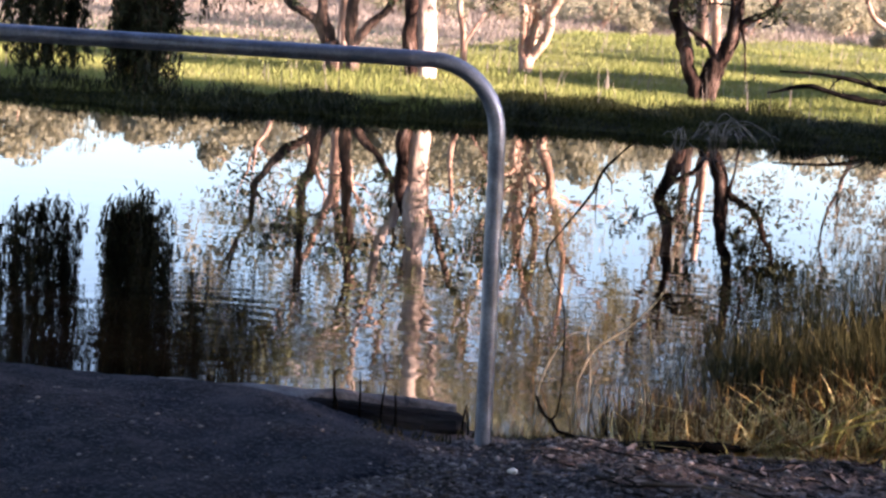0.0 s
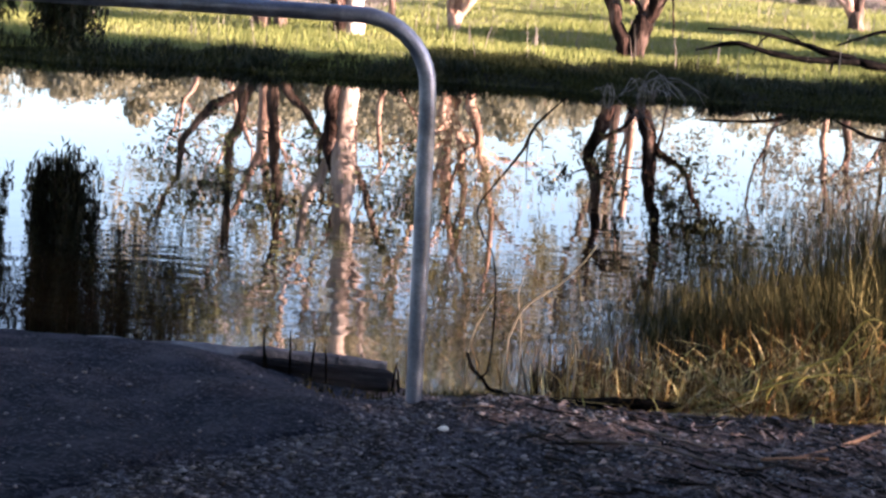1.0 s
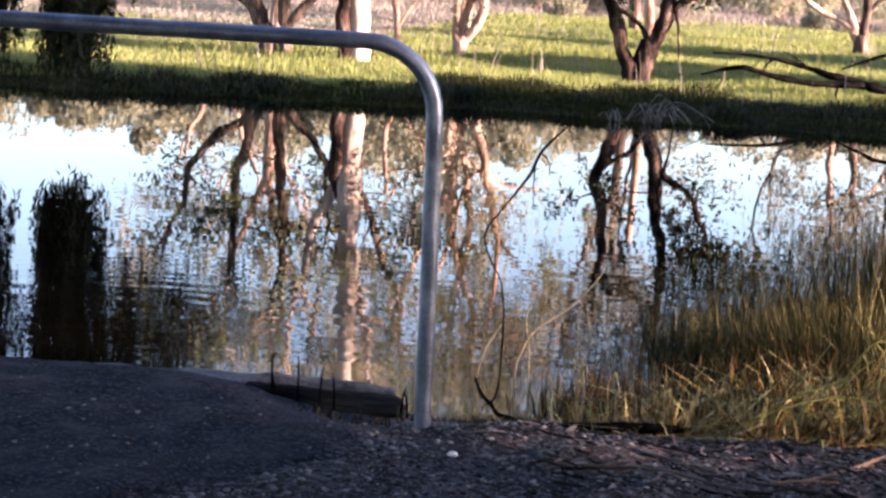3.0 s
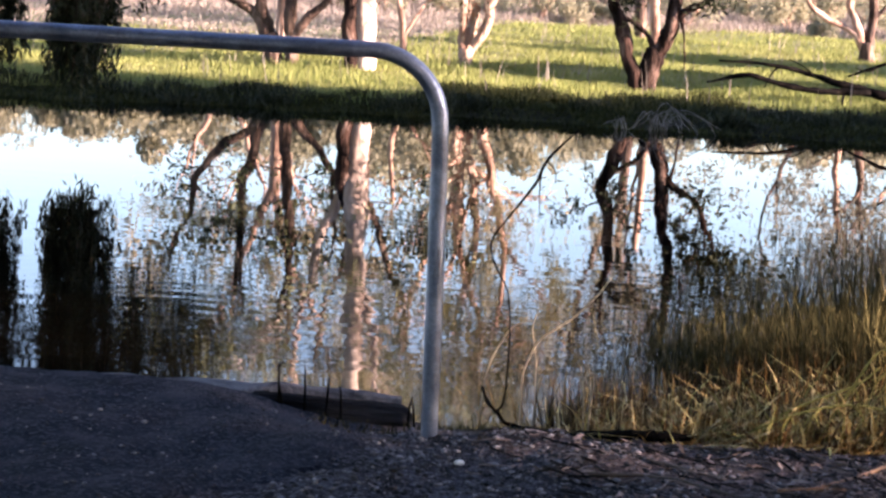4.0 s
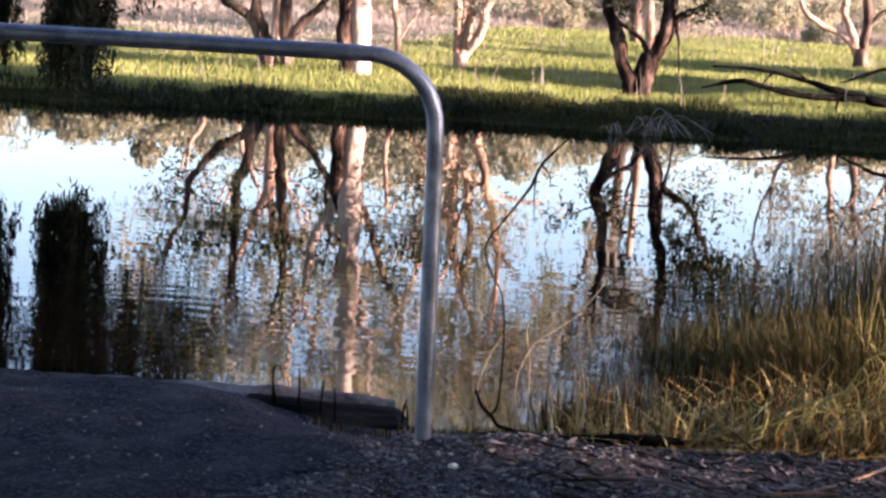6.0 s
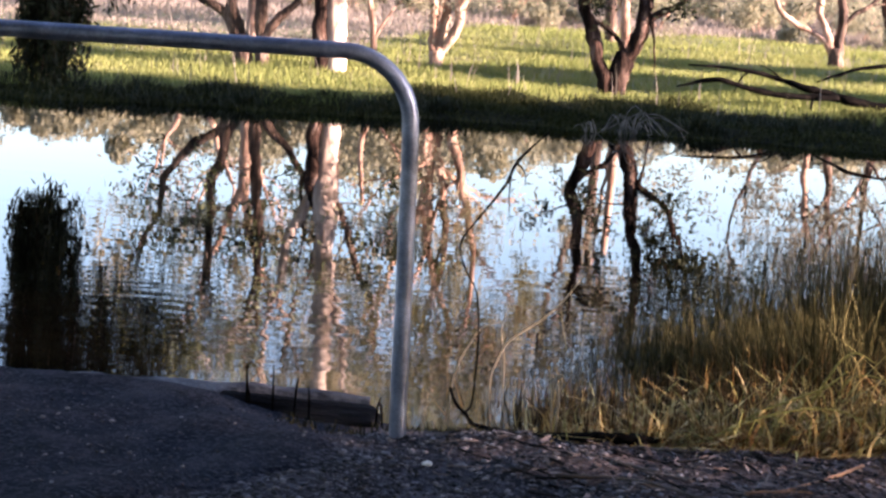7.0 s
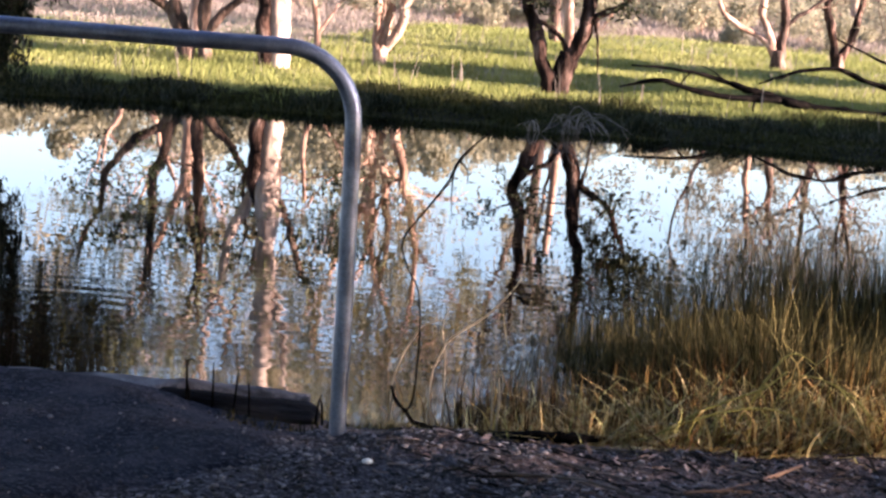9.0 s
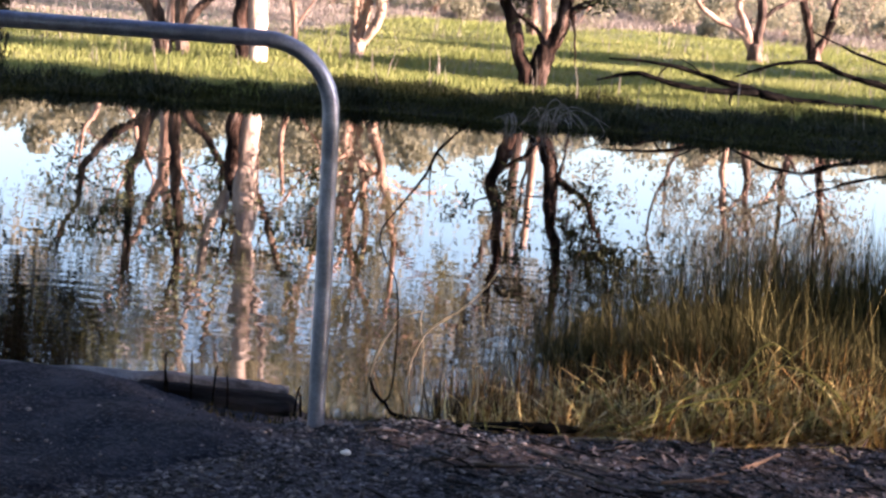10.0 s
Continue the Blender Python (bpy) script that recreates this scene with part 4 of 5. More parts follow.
def build_woods():
    rs = np.random.default_rng(31)
    low, tall = [], []
    for k in range(210):
        y = 38 + 24 * rs.random() ** 1.2
        x = rs.uniform(-0.32, 0.38) * y
        h = rs.uniform(0.5, 1.6) * (0.6 + (y - 36) / 40)
        low.append((x, y, h, h * rs.uniform(1.0, 1.8), 7, 260, 0.045 + 0.02 * h))
    for row, y0 in enumerate((58, 64, 72, 82)):
        reach = np.arange(-0.38, 0.42, 2.1 / y0)
        for s in reach + rs.normal(0, 0.5 / y0, len(reach)):
            y = y0 + rs.uniform(-2.5, 2.5)
            top = np.interp(s, WOOD_S, WOOD_TOP)
            h = max(1.5, (top * y - 1.41) * (rs.uniform(0.95, 1.07) if row else rs.uniform(0.6, 0.85)))
            tall.append((s * y, y, h, h * rs.uniform(0.55, 0.85), 10, 380, 0.20))
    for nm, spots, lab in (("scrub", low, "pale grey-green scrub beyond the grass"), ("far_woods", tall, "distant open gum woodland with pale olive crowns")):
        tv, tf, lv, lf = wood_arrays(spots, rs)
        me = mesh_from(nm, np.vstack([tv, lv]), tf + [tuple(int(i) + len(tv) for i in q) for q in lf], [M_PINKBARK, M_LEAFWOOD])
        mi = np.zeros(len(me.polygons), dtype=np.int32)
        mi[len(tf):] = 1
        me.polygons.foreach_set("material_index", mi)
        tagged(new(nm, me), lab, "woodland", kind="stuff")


build_woods()


# unseen trees, added beyond the view to throw shade over the water and the near shore
def build_shade_trees():
    rs = np.random.default_rng(41)
    base = tagged(new("tree"), "unseen bushy gum tree added to shade the pond", "tree", group="trees beside the pond")
    lines, ends = [], []
    tubes("trunk", [[(0, 0, -0.1, 0.22), (0.05, 0, 1.0, 0.18), (0, 0.1, 2.0, 0.15)]], M_BARK, base, "", 10, 0.2, 0.08)
    for k in range(7):
        a = k * 0.9
        grow((0, 0.05, 1.5 + 0.1 * k), (math.cos(a), math.sin(a), 0.7), 0.09, rs, 3, 0.5, lines, ends, 1.3)
    tagged(tubes("branches", lines, M_BARK, base, "", 5, 0.4), kind="stuff")
    ends = np.array(ends)
    c = np.repeat(ends, 34, 0) + rs.normal(0, 0.3, (len(ends) * 34, 3))
    c[:, 2] = np.maximum(c[:, 2], 1.7 + 0.3 * rs.random(len(c)))
    v, f = leaf_quads(c, 0.2, rs, 0.5, 0.5)
    tagged(child("crown", mesh_from("crown", v, f, M_LEAF), base), kind="stuff")
    row = [(13.0, y, (1, 1, 1)) for y in (-8.6, -6.4, -4.2, 9.4, 11.2)] + [(16.5, y, (1.25, 1.25, 1.25)) for y in (-10.3, -7.7, -5.1, 10.5)]
    row += [(13.0, y, (0.45, 0.45, 1.0)) for y in (-2.6, -1.2, -0.1, 1.2, 5.6, 7.2)] + [(16.5, y, (0.5, 0.5, 1.2)) for y in (-2.9, -1.5, -0.4, 5.2, 7.2)]
    row += [(13.5, 14.9, (0.6, 0.75, 0.6)), (14.8, 15.6, (0.5, 0.5, 0.6)), (13.0, 3.4, (0.45, 0.45, 1.0))]
    # crowns around and above the camera, added to dim sky light on the shore
    over = [(-3.6, 1.6, (1.2, 1.2, 1.1)), (3.4, 1.2, (1.2, 1.2, 1.15)), (-0.6, -3.2, (1.3, 1.3, 1.3)), (-6.5, 5.0, (1.2, 1.2, 1.1)), (4.5, -4.0, (1.3, 1.3, 1.2)), (-5.5, -3.5, (1.3, 1.3, 1.3)), (0.9, -0.9, (1.3, 1.3, 1.5)), (-9, 9.5, (1.3, 1.3, 1.3))]
    sparse = None
    for i, (x, y, s) in enumerate(row + over):
        spot = pose(x, y, float(height(x, y)), 0, 0, rs.uniform(0, 360) if s[0] == s[1] else 0)
        if i == 0:
            base.matrix_basis = spot
            continue
        # one added tree is thinned so that dappled sun reaches the straw
        thin = x > 12 and y == 3.4
        t = copy_thing(sparse if thin and sparse else base, spot)
        t.scale = s
        if thin and not sparse:
            sparse = tagged(t, "unseen thin-leaved gum tree added to let some low sun through")
            crown = [o for o in t.children if o.name.startswith("crown")][0]
            keep = c[rs.random(len(c)) < 0.05]
            v, f = leaf_quads(keep, 0.2, rs, 0.5, 0.5)
            crown.data = mesh_from("crown", v, f, M_LEAF)


build_shade_trees()


def build_slender_trees():
    """Slender dense trees on the flat, added unseen beside the view; their long shadows band the grass."""
    rs = np.random.default_rng(43)
    base = tagged(new("bushy_tree"), "unseen slender dense tree added to throw shadow bands", "tree", group="dense trees on the flat")
    tubes("trunk", [[(0, 0, -0.1, 0.09), (0.02, 0, 2.0, 0.07), (0, 0.02, 4.2, 0.03)]], M_BARK, base, "", 8, 0.2, 0.06)
    n = 18000
    z = 0.15 + 4.9 * rs.random(n)
    r = 0.60 * np.sqrt(rs.random(n)) * (0.75 + 0.35 * np.sin(z * 5.3)) * smooth(5.2, 3.6, z)
    a = rs.uniform(0, 6.283, n)
    v, f = leaf_quads(np.stack([r * np.cos(a), r * np.sin(a), z], 1), 0.16, rs, 0.3, 0.5)
    tagged(child("crown", mesh_from("crown", v, f, M_LEAF), base), kind="stuff")
    spots = [(11.0, 22.9, 0.56, 2.0), (13.4, 22.9, 0.66, 2.0), (15.6, 22.9, 0.76, 2.0), (12.0, 27.8, 0.58, 1.8), (14.2, 27.8, 0.68, 1.8), (16.6, 27.8, 0.78, 1.8)]
    spots = [(x, y - 0.2493 * (x - 2.5), s, w) for x, y, s, w in spots]
    base.matrix_basis = pose(spots[0][0], spots[0][1], float(height(spots[0][0], spots[0][1])))
    base.scale = (spots[0][3], spots[0][3], spots[0][2])
    for x, y, s, w in spots[1:]:
        t = copy_thing(base, pose(x, y, float(height(x, y)), 0, 0, rs.uniform(0, 360)))
        t.scale = (w, w, s)


build_slender_trees()


# ---- grass ----
def sward_end(x, y):
    """How far the green reaches before dry grass takes over."""
    return 26.0 + 12.0 * smooth(-0.04, 0.07, x / y) + 0.8 * np.sin(x * 1.1) + 0.5 * np.sin(x * 2.9 + y)


def build_field_grass():
    rs = np.random.default_rng(51)
    # green sward, thicker towards the pond
    y = 17.4 + (40 - 17.4) * rs.random(330000) ** 1.2
    x = rs.uniform(-0.30, 0.36, len(y)) * y
    keep = y > far_shore(x) + 0.5 + 0.25 * np.sin(x * 2.3) + 1.9 * smooth(-1.5, 2.5, x) + rs.normal(0, 0.25, len(x))
    keep &= y < sward_end(x, y) + rs.normal(0, 1.0, len(x))
    x, y = x[keep], y[keep]
    n = len(x)
    patch = 0.5 + 0.5 * np.sin(x * 1.7 + np.sin(y * 1.1) * 2) * np.sin(y * 1.9 + x * 0.6)
    h = (0.035 + 0.06 * rs.random(n) ** 2) * (0.7 + 0.7 * patch)
    b = np.stack([x, y, height(x, y) - 0.01], 1)
    v, f = blade_arrays(b, h, rs.uniform(0.007, 0.018, n), rs.uniform(0, 6.283, n), rs.uniform(0, 0.35, n), rs.uniform(0.1, 0.9, n), 2)
    stuff("grass", v, f, M_GRASS, "short bright green grass on the far bank", "grass")
    # taller seed stalks here and there
    n = 700
    y = 18 + 22 * rs.random(n)
    x = rs.uniform(-0.30, 0.36, n) * y
    b = np.stack([x, y, height(x, y) - 0.01], 1)
    v, f = blade_arrays(b, rs.uniform(0.15, 0.42, n), rs.uniform(0.008, 0.016, n), rs.uniform(0, 6.283, n), rs.uniform(0, 0.3, n), rs.uniform(0, 0.6, n), 2)
    stuff("grass_stalks", v, f, M_DRYGRASS, "thin dry seed stalks standing in the grass", "grass")
    # dry pale grass beyond
    n = 170000
    y = 25 + 37 * rs.random(n) ** 1.1
    x = rs.uniform(-0.32, 0.38, n) * y
    b = np.stack([x, y, height(x, y) - 0.01], 1)
    v, f = blade_arrays(b, rs.uniform(0.08, 0.26, n) * (0.25 + 0.75 * smooth(30, 40, y)) * smooth(-1.5, 1.0, y - sward_end(x, y)), rs.uniform(0.012, 0.03, n), rs.uniform(0, 6.283, n), rs.uniform(0, 0.7, n), rs.uniform(0, 1.0, n), 2)
    stuff("dry_grass", v, f, M_DRYGRASS, "dry straw-brown grass at the edge of the scrub", "grass")
    # a few larger mounds of sedge
    n, k = 60, 170
    tx = rs.uniform(-5, 6.0, n)
    ty = far_shore(tx) + rs.uniform(0.0, 1.1, n) + 1.2 * smooth(0.0, 2.5, tx) * rs.random(n)
    x = np.repeat(tx, k) + rs.normal(0, 0.10, n * k)
    y = np.repeat(ty, k) + rs.normal(0, 0.08, n * k)
    b = np.stack([x, y, np.maximum(height(x, y), -0.02) - 0.01], 1)
    m = n * k
    v, f = blade_arrays(b, np.repeat(rs.uniform(0.07, 0.19, n), k) * rs.uniform(0.5, 1.1, m), rs.uniform(0.008, 0.018, m), rs.uniform(0, 6.283, m), rs.uniform(0.0, 0.9, m), rs.uniform(0.3, 1.6, m), 3)
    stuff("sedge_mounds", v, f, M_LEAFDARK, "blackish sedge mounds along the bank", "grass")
    # tussocks along the water's edge, their green darkened to hold the bank's shade
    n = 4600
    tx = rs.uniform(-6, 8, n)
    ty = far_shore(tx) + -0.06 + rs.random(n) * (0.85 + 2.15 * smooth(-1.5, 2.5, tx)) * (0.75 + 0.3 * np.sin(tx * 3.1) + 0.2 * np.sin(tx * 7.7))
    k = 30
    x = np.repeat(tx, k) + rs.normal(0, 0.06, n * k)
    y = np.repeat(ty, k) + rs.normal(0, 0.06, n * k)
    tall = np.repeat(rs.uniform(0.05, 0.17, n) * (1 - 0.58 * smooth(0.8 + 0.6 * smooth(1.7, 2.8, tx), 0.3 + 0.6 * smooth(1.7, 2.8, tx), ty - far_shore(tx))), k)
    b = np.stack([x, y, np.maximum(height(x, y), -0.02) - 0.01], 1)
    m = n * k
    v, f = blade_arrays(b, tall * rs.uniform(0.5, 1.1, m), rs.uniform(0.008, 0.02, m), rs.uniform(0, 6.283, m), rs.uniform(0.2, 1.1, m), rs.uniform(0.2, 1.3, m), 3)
    stuff("bank_tussocks", v, f, M_BANKGRASS, "green tussocks overhanging the water's edge, darkened for bank shade", "grass")


build_field_grass()


def build_near_grass():
    rs = np.random.default_rng(61)

    def clump(n, xs, ys, hs, ws, lean, curl, segs, mat, name, label, tuft=12, spread=0.07, sideways=False, kinked=0.0):
        m = n // tuft
        cx, cy = xs(m), ys(m)
        x = np.repeat(cx, tuft) + rs.normal(0, spread, m * tuft)
        y = np.repeat(cy, tuft) + rs.normal(0, spread, m * tuft)
        y = np.maximum(y, 5.66 + 0.08 * np.sin(x * 9.3) + 0.06 * np.sin(x * 23.0) + 0.1 * rs.random(len(y)))
        k = len(x)
        b = np.stack([x, y, np.maximum(height(x, y), -0.12) - 0.005], 1)
        head = rs.choice([0.0, math.pi], k) + rs.normal(0, 0.5, k) if sideways else rs.uniform(0, 6.283, k)
        v, f = blade_arrays(b, hs(k, x, y), rs.uniform(*ws, k), head, rs.uniform(*lean, k), rs.uniform(*curl, k), segs, np.where(rs.random(k) < kinked, rs.uniform(0.25, 0.8, k), 2.0) if kinked else None)
        stuff(name, v, f, mat, label, "grass")

    def straw_height(k, x, y):
        return rs.uniform(0.08, 0.36, k) * (0.55 + 0.45 * smooth(0.5, 1.3, x))

    def reed_height(k, x, y):
        return rs.uniform(0.18, 0.60, k) * (0.65 + 0.35 * smooth(0.9, 1.6, x)) * (0.8 + 0.35 * np.sin(x * 4.1 + y * 2.3))

    clump(9000, lambda m: 0.48 + 1.25 * rs.random(m), lambda m: 5.90 + 1.0 * rs.random(m) ** 1.1, straw_height, (0.003, 0.009), (0.1, 1.5), (-1.4, 2.2), 5, M_THATCH, "dead_thatch", "matted brown dead grass at the water's edge, darkened for shade", 13, 0.07)
    clump(2900, lambda m: 0.50 + 1.22 * rs.random(m), lambda m: 5.76 + 0.5 * rs.random(m) ** 1.3, lambda k, x, y: 0.8 * straw_height(k, x, y), (0.004, 0.011), (-0.4, 1.6), (-2.2, 2.6), 7, M_STRAW, "straw_grass", "golden dead grass blades at the water's edge", 4, 0.06, True)
    clump(1300, lambda m: 0.55 + 1.2 * rs.random(m), lambda m: 5.74 + 0.4 * rs.random(m), lambda k, x, y: rs.uniform(0.10, 0.32, k) * (0.6 + 0.4 * smooth(0.5, 1.2, x)), (0.004, 0.011), (-0.6, 1.3), (0.8, 2.6), 8, M_STRAW, "broken_straw", "broken golden straw stems bent at sharp knees", 3, 0.05, True, 1.0)
    clump(360, lambda m: 0.70 + 1.05 * rs.random(m), lambda m: 5.68 + 0.3 * rs.random(m), lambda k, x, y: rs.uniform(0.20, 0.46, k), (0.006, 0.013), (0.9, 1.35), (0.0, 0.9), 9, M_STRAW, "fallen_straw", "broad bent straw blades leaning over the soil", 2, 0.05, True, 0.4)
    clump(480, lambda m: 0.95 + 0.8 * rs.random(m), lambda m: 5.74 + 0.6 * rs.random(m), lambda k, x, y: rs.uniform(0.20, 0.50, k), (0.006, 0.012), (0.3, 1.35), (0.5, 1.9), 10, M_REED, "green_grass", "arching yellow-green grass blades", 3, 0.06, True, 0.5)
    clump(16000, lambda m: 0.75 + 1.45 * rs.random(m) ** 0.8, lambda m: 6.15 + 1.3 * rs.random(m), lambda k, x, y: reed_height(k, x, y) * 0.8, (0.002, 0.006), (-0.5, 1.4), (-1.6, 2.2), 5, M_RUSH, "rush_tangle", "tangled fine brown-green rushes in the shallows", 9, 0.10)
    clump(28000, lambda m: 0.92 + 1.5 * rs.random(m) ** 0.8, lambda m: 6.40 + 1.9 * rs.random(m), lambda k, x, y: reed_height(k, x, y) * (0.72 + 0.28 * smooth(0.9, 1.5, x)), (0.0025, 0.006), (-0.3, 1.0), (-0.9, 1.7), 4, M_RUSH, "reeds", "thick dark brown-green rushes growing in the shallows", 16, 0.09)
    clump(380, lambda m: 0.26 + 0.85 * rs.random(m), lambda m: 5.95 + 0.8 * rs.random(m), lambda k, x, y: rs.uniform(0.08, 0.24, k), (0.002, 0.005), (0.0, 0.9), (-0.6, 1.9), 5, M_THATCH, "thin_stalks", "thin dry stalks standing in shallow water", 4, 0.1)
    clump(900, lambda m: -0.28 + 0.75 * rs.random(m), lambda m: 5.66 + 0.2 * rs.random(m), lambda k, x, y: rs.uniform(0.01, 0.05, k), (0.002, 0.005), (0.0, 0.8), (0.0, 1.0), 2, M_RUSH, "shore_weeds", "low green weeds on the muddy shore", 10, 0.03)


build_near_grass()


# ---- shore litter ----
def build_gravel():
    rs = np.random.default_rng(71)
    n = 30000
    x, y = rs.uniform(-1.3, 2.1, n), rs.uniform(4.1, 5.8, n)
    on = x < asphalt_edge(y) + 0.01
    keep = ~on | (rs.random(n) < 0.12)
    x, y = x[keep], y[keep]
    n = len(x)
    on = x < asphalt_edge(y)
    octa = np.array([(1, 0, 0), (0, 1, 0), (-1, 0, 0), (0, -1, 0), (0, 0, 1), (0, 0, -1), (0.7, 0.7, 0.5), (-0.7, 0.6, 0.5)], dtype=float)
    tri = np.array([(0, 6, 4), (6, 1, 4), (1, 7, 4), (7, 2, 4), (2, 3, 4), (3, 0, 4), (0, 1, 6), (1, 2, 7), (1, 0, 5), (2, 1, 5), (3, 2, 5), (0, 3, 5)])
    s = 0.0022 + 0.0080 * rs.random(n) ** 6
    s = np.where(on, s * 0.7, s)
    a = rs.uniform(0, 6.283, n)
    v = octa[None] * (1 + 0.3 * rs.uniform(-1, 1, (n, 8, 1))) * np.array([1.3, 1.0, 0.6]) * s[:, None, None]
    ca, sa = np.cos(a)[:, None], np.sin(a)[:, None]
    v = np.stack([v[..., 0] * ca - v[..., 1] * sa, v[..., 0] * sa + v[..., 1] * ca, v[..., 2]], -1)
    v += np.stack([x, y, height(x, y) + s * 0.35 + np.where(on, 0.009, 0)], 1)[:, None]
    stuff("gravel", v.reshape(-1, 3), (np.arange(n)[:, None, None] * 8 + tri[None]).reshape(-1, 3), M_STONE, "loose grey and pale gravel beside the path", "gravel")
    n = 1500
    x, y = 0.15 + 1.9 * rs.random(n) ** 0.6, rs.uniform(4.4, 5.8, n)
    c = np.stack([x, y, height(x, y) + 0.006 + 0.01 * rs.random(n)], 1)
    d = np.stack([rs.normal(size=n), rs.normal(size=n), rs.normal(0, 0.15, n)], 1)
    d /= np.linalg.norm(d, axis=1)[:, None]
    L = (0.006 + 0.03 * rs.random(n) ** 2)[:, None]
    sd = np.cross(d, np.stack([rs.normal(0, 0.3, n), rs.normal(0, 0.3, n), np.ones(n)], 1))
    sd /= np.linalg.norm(sd, axis=1)[:, None]
    v = np.stack([c - d * L, c + sd * L * 0.2, c + d * L, c - sd * L * 0.2 + np.array([0, 0, 0.004])], 1).reshape(-1, 3)
    stuff("leaf_litter", v, np.arange(4 * n).reshape(n, 4), M_LITTER, "brown fallen leaves over the damp soil", "leaves")


build_gravel()


def build_stone(x, y, s, label, mat=None, flat=0.6):
    rs = np.random.default_rng(int(x * 1000) % 997)
    bm = bmesh.new()
    bmesh.ops.create_icosphere(bm, subdivisions=2, radius=1)
    for v in bm.verts:
        v.co *= 1 + 0.18 * noise.noise(v.co * 1.3 + Vector((x * 7, y, 0)))
        v.co = Vector((v.co.x * s, v.co.y * s * 0.8, v.co.z * s * flat))
    me = bpy.data.meshes.new("stone")
    bm.to_mesh(me)
    bm.free()
    me.materials.append(mat or M_PALE)
    ob = shade(new("stone", me))
    extra = 0.008 if x < float(asphalt_edge(y)) else 0.0
    ob.location = (x, y, float(height(x, y)) + extra + s * flat * 0.6)
    tagged(ob, label, "stone", group="stones on the shore")


build_stone(0.126, 5.22, 0.014, "small white stone on dark gravel")
for sx, sy, ss in ((-0.89, 5.39, 0.007), (-0.72, 5.48, 0.008), (-0.73, 5.13, 0.006), (-0.69, 5.09, 0.006), (-0.78, 5.01, 0.006), (-0.62, 4.88, 0.007), (-0.76, 4.76, 0.006), (-0.48, 5.01, 0.005), (-0.68, 4.84, 0.005), (-0.2, 5.36, 0.005), (-0.15, 5.0, 0.007)):
    build_stone(sx, sy, ss, "small grey pebble lying on the asphalt", M_STONEGREY)
for sx, sy, ss in ((0.58, 5.53, 0.012), (0.60, 5.42, 0.015), (0.31, 5.23, 0.010), (0.50, 5.05, 0.014), (0.65, 5.11, 0.011), (0.21, 5.25, 0.012), (0.76, 5.33, 0.014), (0.88, 5.62, 0.012)):
    build_stone(sx, sy, ss, "flat pinkish stone half sunk in the soil", M_STONEPINK, 0.35)
for sx, sy, ss in ((0.02, 5.32, 0.009), (-0.42, 4.72, 0.008), (-0.30, 4.78, 0.009), (0.22, 5.24, 0.010), (0.38, 5.22, 0.011), (0.52, 5.10, 0.010), (0.62, 5.36, 0.010)):
    build_stone(sx, sy, ss, "small dull grey stone lying in the gravel", M_STONEGREY)


def build_stick(pts, mat, label, twigs=()):
    ob = tagged(new("stick"), label, "stick", group="sticks on the shore")
    x, y = pts[len(pts) // 2][:2]
    ob.location = (x, y, float(height(x, y)))
    for i, ln in enumerate((pts, *twigs)):
        tubes("stem" if i == 0 else "twig", [[(a - x, b - y, c - ob.location.z, r) for a, b, c, r in ln]], mat, ob, "", 8, 0.012, 0.28, 0.003 if i == 0 else 0.0)


build_stick([(0.196, 5.94, 0.150, 0.0035), (0.206, 5.93, 0.125, 0.005), (0.222, 5.92, 0.098, 0.0055), (0.246, 5.92, 0.080, 0.005), (0.262, 5.91, 0.055, 0.0055), (0.30, 5.90, 0.046, 0.006), (0.34, 5.82, 0.050, 0.007), (0.39, 5.76, 0.066, 0.009), (0.44, 5.735, 0.070, 0.012), (0.50, 5.715, 0.078, 0.010), (0.57, 5.705, 0.080, 0.015), (0.63, 5.70, 0.086, 0.013), (0.69, 5.71, 0.084, 0.017), (0.75, 5.725, 0.080, 0.012), (0.80, 5.75, 0.078, 0.005)], M_BLACKWOOD,
            "dark dead branch reaching from the shore over the water",
            [[(0.235, 5.92, 0.075, 0.004), (0.262, 5.93, 0.12, 0.0028), (0.268, 5.95, 0.30, 0.0026), (0.254, 5.95, 0.43, 0.0026), (0.217, 5.95, 0.50, 0.0026), (0.199, 5.95, 0.575, 0.0028), (0.253, 5.95, 0.66, 0.0032), (0.313, 5.95, 0.746, 0.0042), (0.341, 5.95, 0.813, 0.0046), (0.385, 5.95, 0.865, 0.0034), (0.432, 5.95, 0.912, 0.002)],
             [(0.30, 5.89, 0.04, 0.004), (0.285, 5.88, 0.0, 0.003), (0.28, 5.88, -0.04, 0.002)],
             [(0.32, 5.88, 0.04, 0.004), (0.335, 5.87, 0.0, 0.003), (0.33, 5.86, -0.04, 0.002)],
             [(0.330, 5.95, 0.79, 0.003), (0.328, 5.95, 0.72, 0.002), (0.332, 5.95, 0.66, 0.001)],
             [(0.345, 5.95, 0.815, 0.003), (0.368, 5.95, 0.79, 0.002), (0.372, 5.95, 0.75, 0.001)]])
